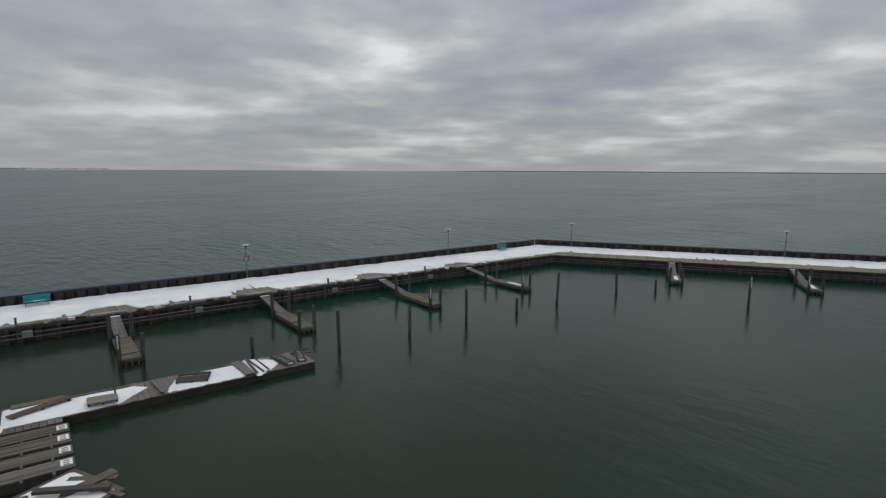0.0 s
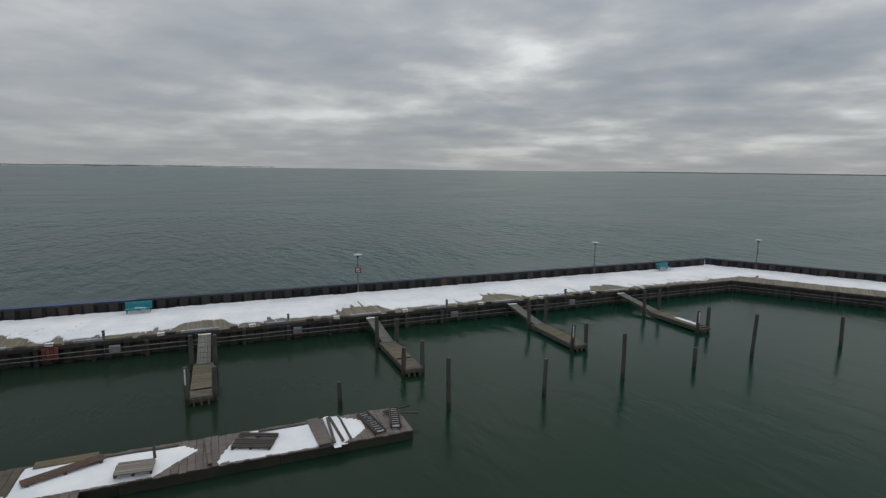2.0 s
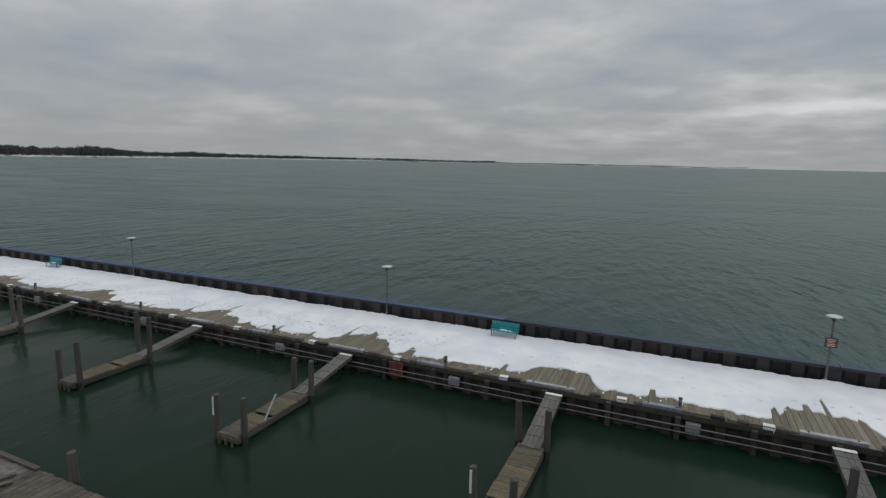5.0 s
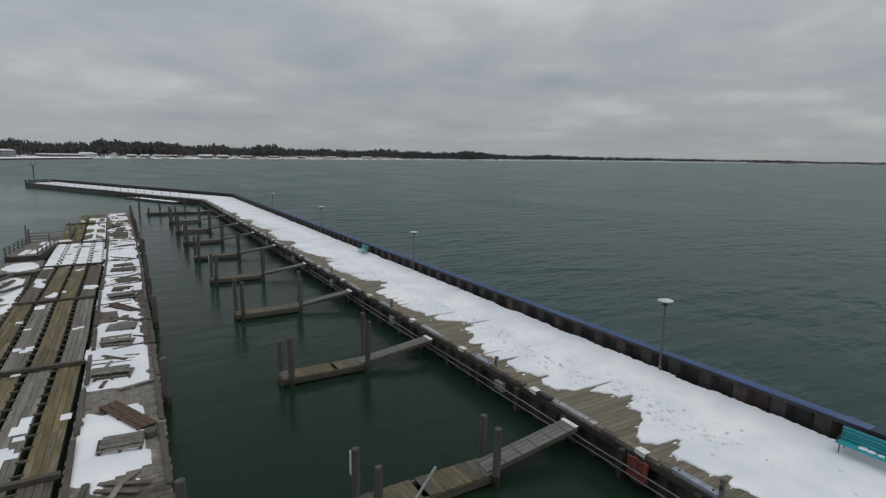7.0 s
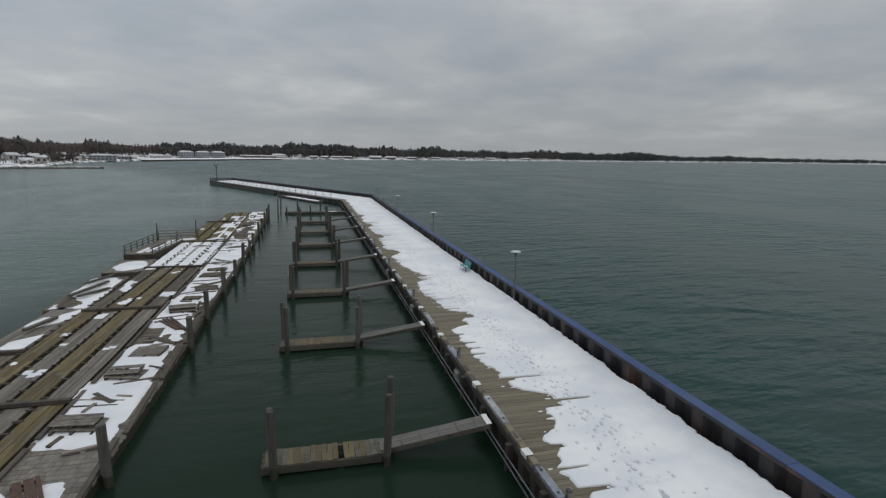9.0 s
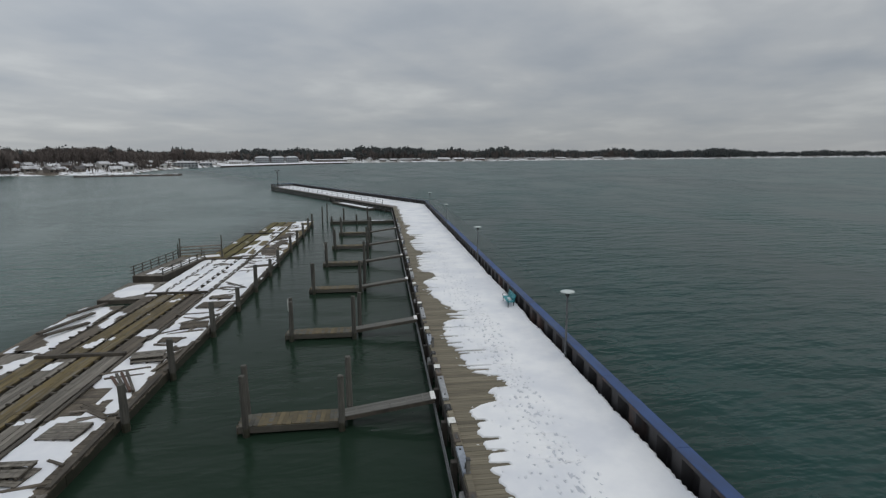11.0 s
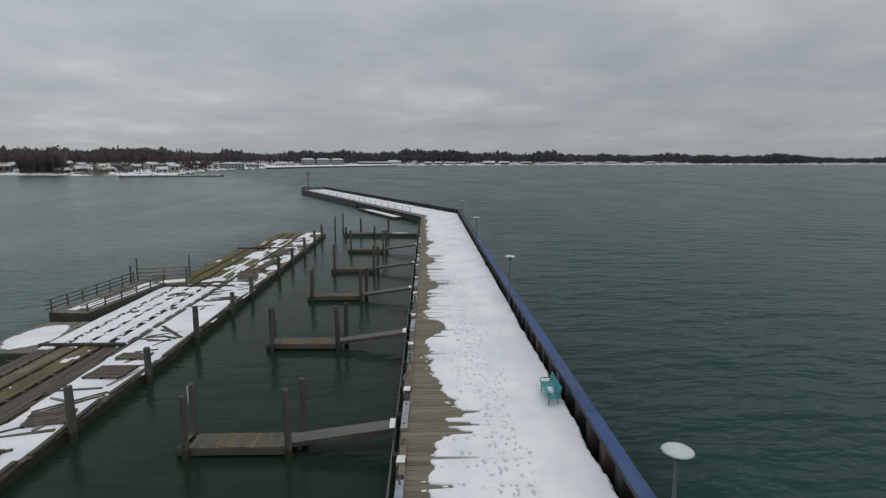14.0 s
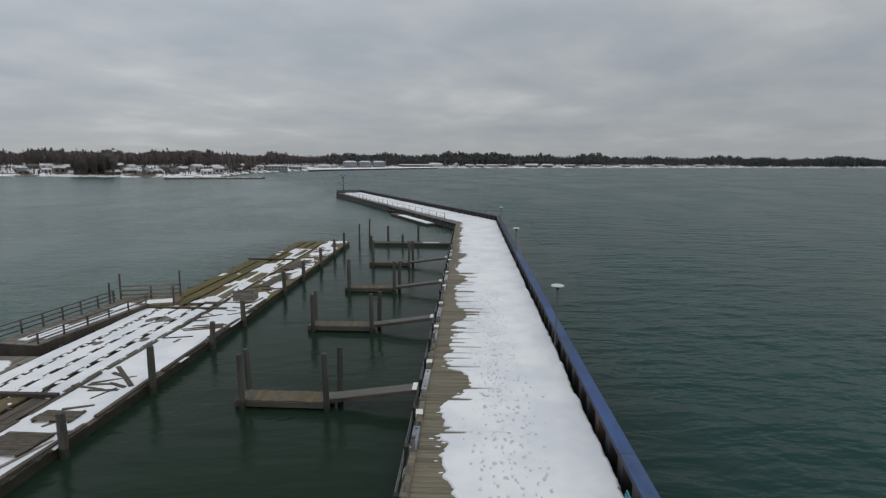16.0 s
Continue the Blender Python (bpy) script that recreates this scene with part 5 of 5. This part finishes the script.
def shore_point(bearing, dist, z=0.0):
    b = radians(bearing)
    return REF + Vector((math.sin(b) * dist, math.cos(b) * dist, z))


rows = []
for b in np.arange(-110, 96.1, 0.5):
    d = interp(b, SHORE) * (1 + 0.012 * noise.noise((b * 0.8, 0, 0)))
    rows.append([shore_point(b, d + k, z) for k, z in ((-6, -1.0), (0, 0.25), (4, 0.9), (25, 2.0), (min(120, 4740 - d), 7.0), (min(500, 4750 - d), 12.0))])
land = sheet("ground", rows, M_GROUND)
tagged(land, "low snowy shore with bare patches", "ground", kind="structure")
rows = []
for b in np.arange(127, 170.1, 1.0):
    rows.append([shore_point(b, d, z) for d, z in ((4480, -1.0), (4500, 1.0), (4580, 8.0 * min(1.0, (b - 126) / 8)), (4700, 0.0))])
cape = sheet("ground", rows, M_CONIFER)
tagged(cape, "low dark wooded shore at the horizon", "ground", kind="structure")

rows = []
for b in np.arange(60, 96.1, 0.4):
    d, k, fade = interp(b, SHORE), 1 + 0.4 * noise.noise((b * 0.7, 4, 0)), interp(b, ((60, 1.0), (84, 0.8), (95, 0.25)))
    rows.append([shore_point(b, d + o, z) for o, z in ((18, 0.0), (24, 5.5 * k * fade), (60, 8.0 * k * fade), (120, 0.0))])
brush = sheet("ground", rows, M_CONIFER)
tagged(brush, "dark brush-covered far shore", "ground", kind="structure")

rng = np.random.default_rng(4)


def spruce(verts, faces, p, h, r):
    """An evergreen: every third one a ragged spire of skirts, the others pines with uneven clumps high on the stem."""
    if rng.random() < 0.4:
        for k in range(4):
            z0, z1 = h * (0.12 + 0.20 * k), h * (0.42 + 0.195 * k)
            rad = r * (1.0 - 0.21 * k)
            n, base = 7, len(verts)
            verts.append((p[0], p[1], p[2] + z1))
            for i in range(n):
                a = 2 * math.pi * (i + rng.uniform(-0.3, 0.3)) / n
                q = rad * rng.uniform(0.6, 1.2)
                verts.append((p[0] + math.cos(a) * q, p[1] + math.sin(a) * q, p[2] + z0 + rng.uniform(-0.07, 0.07) * h))
            faces += [(base, base + 1 + i, base + 1 + (i + 1) % n) for i in range(n)]
        return
    base = len(verts)
    verts += [(p[0] - 0.3, p[1] - 0.2, p[2]), (p[0] + 0.3, p[1] - 0.2, p[2]), (p[0], p[1] + 0.3, p[2]), (p[0], p[1], p[2] + h * 0.9)]
    faces += [(base, base + 1, base + 3), (base + 1, base + 2, base + 3), (base + 2, base, base + 3)]
    for _ in range(9):
        e = rng.uniform(0, 1)
        z = h * (0.35 + 0.60 * e)
        a, off, s = rng.uniform(0, 2 * math.pi), r * 0.9 * (1.05 - e) * rng.uniform(0.2, 1.0), r * rng.uniform(0.45, 0.85) * (1.15 - 0.6 * e)
        c = (p[0] + math.cos(a) * off, p[1] + math.sin(a) * off, p[2] + z)
        base = len(verts)
        for dx, dy, dz in ((1, 0, 0), (0, 1, 0), (-1, 0, 0), (0, -1, 0), (0, 0, 0.75), (0, 0, -0.5)):
            verts.append((c[0] + dx * s * rng.uniform(0.7, 1.2), c[1] + dy * s * rng.uniform(0.7, 1.2), c[2] + dz * s * rng.uniform(0.7, 1.1)))
        for q in ((0, 1, 4), (1, 2, 4), (2, 3, 4), (3, 0, 4), (1, 0, 5), (2, 1, 5), (3, 2, 5), (0, 3, 5)):
            faces.append(tuple(base + k for k in q))


def bare_tree(verts, faces, p, h, r):
    """A leafless crown: a stem and many thin upward sprays."""
    base = len(verts)
    verts += [(p[0] - 0.35, p[1], p[2]), (p[0] + 0.35, p[1], p[2]), (p[0], p[1] + 0.35, p[2]), (p[0], p[1], p[2] + h * 0.7)]
    faces += [(base, base + 1, base + 3), (base + 1, base + 2, base + 3), (base + 2, base, base + 3)]
    for _ in range(40):
        a, e = rng.uniform(0, 2 * math.pi), rng.uniform(0.15, 1.0)
        z0 = h * rng.uniform(0.20, 0.6)
        tip = (p[0] + math.cos(a) * r * e, p[1] + math.sin(a) * r * e, p[2] + min(h, z0 + h * rng.uniform(0.15, 0.5)))
        w = r * 0.065
        base = len(verts)
        mid = [(p[k] + tip[k]) / 2 for k in (0, 1)]
        verts += [(p[0], p[1], p[2] + z0), (mid[0] - math.sin(a) * w, mid[1] + math.cos(a) * w, (p[2] + z0 + tip[2]) / 2 + w), (mid[0] + math.sin(a) * w, mid[1] - math.cos(a) * w, (p[2] + z0 + tip[2]) / 2), tip]
        faces += [(base, base + 1, base + 3), (base, base + 2, base + 3)]


def woods(name, count, b0, b1, back0, back1, h0, h1, kind, mat, label, dense=1.0):
    verts, faces = [], []
    for _ in range(count):
        b = rng.uniform(b0, b1)
        d = interp(b, SHORE) + back0 + (back1 - back0) * rng.uniform(0, 1) ** 0.8
        d = min(d, 4760)
        grow = 0.95 + 0.4 * noise.noise((b * 0.35, 7.7, 0)) + 0.25 * noise.noise((b * 1.7, 2.2, 0))
        h = rng.uniform(h0, h1) * max(0.75, grow) * interp(b, ((-40, 0.82), (-22, 0.84), (-5, 0.98), (34, 1.0), (50, 0.80), (66, 0.62), (80, 0.7)))
        z = interp(d - interp(b, SHORE), RISE)
        p = shore_point(b, d, z - 0.3)
        (spruce if kind == "spruce" else bare_tree)(verts, faces, p, h, h * (0.20 if kind == "spruce" else 0.34))
    me = bpy.data.meshes.new(name)
    me.from_pydata(verts, [], faces)
    me.materials.append(mat)
    return tagged(new(name, me), label, "woods", kind="stuff")


woods("conifer_woods", 420, -70, -14, 110, 340, 14, 21, "spruce", M_CONIFER, "dark conifers standing out of the shore woods")
woods("conifer_woods", 3600, -14, 34, 60, 330, 15, 25, "spruce", M_CONIFER, "dark conifer woods behind the shore houses")
woods("bare_woods", 5200, -70, -14, 84, 290, 12, 18, "bare", M_BARE, "leafless grey-brown woods behind the shore houses")
woods("bare_woods", 3000, -14, 34, 50, 230, 12, 19, "bare", M_BARE, "leafless grey-brown woods behind the shore houses")
woods("conifer_woods", 5200, 26, 72, 25, 200, 15, 22, "spruce", M_CONIFER, "dark conifer woods along the far shore")
woods("conifer_woods", 2600, 70, 96, 25, 120, 6, 10, "spruce", M_CONIFER, "dark low woods along the far shore")
woods("bare_woods", 700, -48, -20, 3, 84, 2.5, 6, "bare", M_BARE, "scattered leafless trees and bushes among the shore houses")
woods("bare_woods", 300, -20, 30, 8, 80, 4, 8, "bare", M_BARE, "scattered leafless trees among the shore houses")
woods("bare_woods", 190, -35.6, -32.6, 4, 40, 14, 20, "bare", M_BARE, "leafless grey-brown thicket at the water")
woods("bare_woods", 70, -23.2, -21, 12, 50, 9, 14, "bare", M_BARE, "leafless grey-brown thicket at the water")

WALLS = [material("house_wall", c, tuple(v * 0.7 for v in c), 0.8, (1, 1, 4), 0.8, 0.0, 0.01, 0.05) for c in
         ((0.62, 0.61, 0.58), (0.30, 0.325, 0.345), (0.21, 0.185, 0.16), (0.15, 0.11, 0.09), (0.40, 0.39, 0.37), (0.16, 0.22, 0.30))]


def house(bearing, back, w, d, h, roof_h, wall, label, storeys=1, turn=0.0, hip=False):
    dist = interp(bearing, SHORE) + back
    z = interp(back, RISE)
    h, roof_h = h * 0.85, roof_h * 0.75
    if bearing < -20:
        w, d = w * 0.88, d * 0.9
    p = shore_point(bearing, dist, z)
    ob = thing("house", label, "house", pose(p.x, p.y, p.z, 0, 0, -bearing + turn), group="shore houses")
    bm = bmesh.new()
    box(bm, (0, 0, h / 2 - 0.3), (w, d, h + 0.6))
    part("wall", bm, wall, ob)
    bm = bmesh.new()
    o = 0.5
    k = w * 0.25 if hip else 0.0
    ps = [(-w / 2 - o, -d / 2 - o, h), (w / 2 + o, -d / 2 - o, h), (w / 2 + o, d / 2 + o, h), (-w / 2 - o, d / 2 + o, h), (-w / 2 - o + k, 0, h + roof_h), (w / 2 + o - k, 0, h + roof_h)]
    vs = [bm.verts.new(q) for q in ps]
    for q in ((0, 1, 5, 4), (2, 3, 4, 5), (1, 2, 5), (3, 0, 4), (3, 2, 1, 0)):
        bm.faces.new([vs[i] for i in q])
    if bearing < -20 and rr.random() < 0.4:
        part("roof", bm, M_ROOFDARK, ob, "dark roof with snow half melted off")
    else:
        part("roof", bm, M_ROOFSNOW, ob, "snow-covered roof")
    n = max(2, int(w / 3.2))
    for s in range(storeys):
        for i in range(n):
            bm = bmesh.new()
            x, zz = -w / 2 + (i + 0.5) * w / n, h / storeys * (s + 0.52)
            box(bm, (x, -d / 2 - 0.03, zz), (w / n * 0.5, 0.08, h / storeys * 0.48))
            part("window", bm, M_GLASS, ob)
    return ob


rr = random.Random(3)
for b, back, w, d, h, rh, wi, st, tr in (
        (-43.9, 35, 7.7, 6.3, 2.8, 2.3, 2, 1, 28), (-43.4, 67, 6.5, 6.7, 2.8, 2.2, 3, 1, -4), (-42.5, 16, 8.3, 7.1, 4.6, 2.2, 0, 1, -28), (-41.2, 63, 9.8, 5.7, 2.8, 2.8, 4, 1, 10),
        (-39.4, 51, 8.4, 6.5, 2.6, 2.2, 4, 1, 30), (-39.1, 14, 8.7, 5.7, 2.6, 2.8, 2, 1, 3), (-38.6, 72, 7.8, 6.1, 2.8, 2.0, 3, 1, 17), (-37.5, 30, 7.1, 6.3, 2.8, 1.8, 0, 1, -2),
        (-37.6, 56, 9.2, 5.7, 4.6, 2.0, 0, 1, 5), (-36.7, 25, 8.6, 7.0, 4.6, 2.3, 2, 1, 13), (-36.0, 65, 7.3, 7.5, 2.8, 2.7, 3, 1, -7), (-35.1, 33, 6.5, 6.0, 2.8, 2.0, 0, 1, 34),
        (-34.7, 61, 10.0, 6.5, 2.6, 2.7, 2, 1, 5), (-34.2, 30, 8.3, 6.5, 2.8, 2.1, 4, 1, -10), (-33.4, 51, 7.5, 7.4, 4.6, 2.4, 4, 1, -3), (-32.7, 14, 8.9, 6.9, 2.6, 2.4, 3, 1, 23),
        (-32.5, 65, 9.9, 6.6, 4.6, 2.5, 3, 1, -25), (-31.4, 26, 9.3, 6.7, 2.8, 2.8, 2, 1, 19), (-31.4, 72, 7.0, 5.6, 2.6, 2.7, 4, 1, 38), (-29.9, 17, 9.0, 5.9, 2.8, 2.7, 2, 1, 39),
        (-29.7, 56, 8.4, 6.9, 2.8, 2.4, 0, 1, 22), (-29.3, 24, 7.0, 5.7, 2.8, 2.1, 2, 1, 25), (-28.9, 65, 8.7, 6.5, 2.6, 2.5, 3, 1, 28), (-27.9, 21, 6.5, 6.2, 2.8, 2.6, 2, 1, 25),
        (-27.2, 54, 8.3, 6.9, 2.6, 2.3, 4, 1, 34), (-26.0, 51, 9.4, 6.0, 4.6, 2.5, 4, 1, 36), (-25.1, 17, 8.4, 6.9, 2.8, 2.6, 0, 1, 11), (-24.4, 70, 7.6, 5.8, 2.6, 2.6, 2, 1, 2),
        (-24.1, 25, 7.5, 7.4, 4.6, 2.1, 4, 1, 11), (-23.7, 51, 9.4, 6.7, 2.8, 2.2, 4, 1, 3), (-22.5, 29, 7.8, 6.3, 2.6, 2.0, 2, 1, 2), (-22.4, 51, 9.5, 6.8, 4.6, 2.6, 3, 1, 9),
        (-21.2, 23, 9.4, 5.9, 2.6, 2.4, 0, 1, -29),
        (-14.6, 25, 16, 10, 4.5, 2.6, 0, 1, 0), (-13.6, 22, 11, 10, 4.5, 4.5, 4, 1, 90),
        (-3.4, 25, 18, 11, 6.5, 4, 0, 2, 10), (-2.9, 40, 12, 9, 5, 3, 0, 2, 0), (-1.2, 25, 11, 10, 6, 4.5, 0, 2, 80), (0.2, 30, 15, 9, 4, 2.6, 4, 1, 0), (1.3, 25, 14, 9, 4, 2.8, 2, 1, 5), (2.6, 28, 22, 9, 4, 2.4, 4, 1, 0), (3.7, 30, 16, 9, 4, 2.6, 3, 1, 0),
        (6.6, 20, 26, 12, 4.5, 5, 2, 1, 0), (8.2, 22, 22, 12, 4.5, 4, 2, 1, 0), (10.4, 30, 24, 10, 4, 2.4, 3, 1, 0), (13.0, 30, 22, 10, 4, 2.4, 4, 1, 0), (15.8, 30, 20, 10, 4, 2.4, 2, 1, 0), (18.8, 30, 26, 11, 4.5, 3, 0, 1, 0), (22.5, 35, 24, 11, 4.5, 3, 4, 1, 0)):
    house(b, back, w, d, h, rh, WALLS[wi], rr.choice(("low shore house with a snowy roof", "small lakeside house under snow", "timber house with a snow-covered roof")), st, tr)
house(-19.1, 14, 25, 11, 6.0, 2.2, WALLS[1], "grey two-storey boathouse with a snowy roof", 2, 0, True)
house(-17.3, 18, 15, 10, 4.2, 2.0, WALLS[1], "low grey wing building with a snowy roof", 1, 0, True)
for b in (-12.0, -10.5, -9.1):
    house(b, 26, 21, 14, 10.5, 3.0, WALLS[1], "grey-blue three-storey apartment block with a snowy roof", 3, 0, True)
house(-5.3, 30, 62, 14, 4.5, 2.2, WALLS[2], "long low brown building with a snowy roof", 1, 0)
spit = thing("breakwater", "low dark rubble breakwater with snow off the shore", "breakwater", kind="structure")
rows = []
for b in np.arange(-28.5, -19.6, 0.25):
    dd = interp(b, ((-28.5, 400), (-19.5, 396)))
    k = 1 + 0.5 * noise.noise((b * 3, 1, 1))
    rows.append([shore_point(b, dd + o, z * k) for o, z in ((-4, -0.8), (-1.5, 0.9), (1.5, 1.0), (4, -0.8))])
sheet("rubble", rows, M_BULKHEAD, spit)
bm = bmesh.new()
for i, b in enumerate(np.arange(-28.0, -20.0, 0.45)):
    p = shore_point(b, interp(b, ((-28.5, 400), (-19.5, 396))), 1.05)
    box(bm, p, (2.6 + 0.8 * math.sin(i * 2.3), 1.3, 0.4), -b)
part("snow", bm, M_SNOW, spit, "snow along the crest")

quay = thing("shore_quay", "low dark quay with a snow bank in front of the apartment blocks", "quay", kind="structure")
face, bank = [], []
for b in np.arange(-16.0, -2.9, 0.25):
    d = interp(b, SHORE) + interp(b, ((-16, -70), (-9, -110), (-3, -60)))
    k = min(1.0, (b + 16.2) * 0.8, (-2.7 - b) * 0.8) * (1 + 0.15 * noise.noise((b * 1.5, 3, 3)))
    face.append([shore_point(b, d - 8 + o, z) for o, z in ((0, -1.0), (0.5, 1.9), (1.5, 2.0))])
    bank.append([shore_point(b, d - 8 + o, z) for o, z in ((1.5, 2.0), (6, 2.0 + 0.9 * k), (40, 2.0 + 1.2 * k), (128, 1.2))])
sheet("wall", face, M_BULKHEAD, quay)
sheet("snow", bank, M_SNOW, quay, "snow bank")

# ---- deck planks, last ----
rest = bmesh.new()
shared = {}
for i in range(int((Y1 - 3 - Y0 - 4) / 0.29)):
    y = Y0 + 4 + i * 0.29
    r = random.Random(i)
    wid = 5.4
    if -24.0 <= y <= 61.0:
        key = i % 6
        if key not in shared:
            bm = bmesh.new()
            box(bm, (wid / 2, 0, -0.035 + (key - 2.5) * 0.0012), (wid, 0.272, 0.07), bevel=0.006)
            me = bpy.data.meshes.new("plank")
            bm.to_mesh(me)
            bm.free()
            me.materials.append(M_PLANK)
            shared[key] = me
        o = new("plank", shared[key])
        o.parent = main
        o.location = (EDGE - LAKE + 0.02 + r.uniform(-0.015, 0.015), y - Y0, DECK)
    else:
        box(rest, (EDGE - LAKE + 0.02 + wid / 2, y - Y0, DECK - 0.035 + r.uniform(-0.003, 0.003)), (wid, 0.272, 0.07))
tagged(part("planks", rest, M_PLANK, main), kind="stuff")
for leg, length, width in ((far_leg, 97.0, 8.0), (near_leg, 90.0, 7.8)):
    bm = bmesh.new()
    for i in range(int(length / 0.29)):
        box(bm, (-width + 2.6, (i + 0.5) * 0.29, DECK - 0.035 + random.Random(i).uniform(-0.003, 0.003)), (5.2, 0.272, 0.07))
    tagged(part("planks", bm, M_LANE_WET if leg is far_leg else M_PLANK, leg), kind="stuff")


# ---- scraps of snow left on the bare planks ----
verts, faces = [], []
rr = random.Random(31)
for _ in range(170):
    y = rr.uniform(Y0 + 6, Y1 - 6)
    w = snow_edge(y - Y0, lobes_main, 1.10, 11, (120, 143))
    x = EDGE + w - abs(rr.gauss(0, 0.16)) - 0.03
    if x < EDGE + 0.5:
        continue
    r0, base, n = rr.uniform(0.03, 0.09), len(verts), 8
    verts.append((x, y, DECK + 0.03))
    for i in range(n):
        a = 2 * math.pi * i / n
        q = r0 * rr.uniform(0.6, 1.3)
        verts.append((x + math.cos(a) * q * 1.5, y + math.sin(a) * q * 0.7, DECK + 0.003))
    faces += [(base, base + 1 + i, base + 1 + (i + 1) % n) for i in range(n)]
me = bpy.data.meshes.new("snow_scraps")
me.from_pydata(verts, [], faces)
me.materials.append(M_SNOW)
me.polygons.foreach_set("use_smooth", [True] * len(me.polygons))
tagged(new("snow_scraps", me), "small scraps of melting snow on bare planks", "snow", kind="stuff")
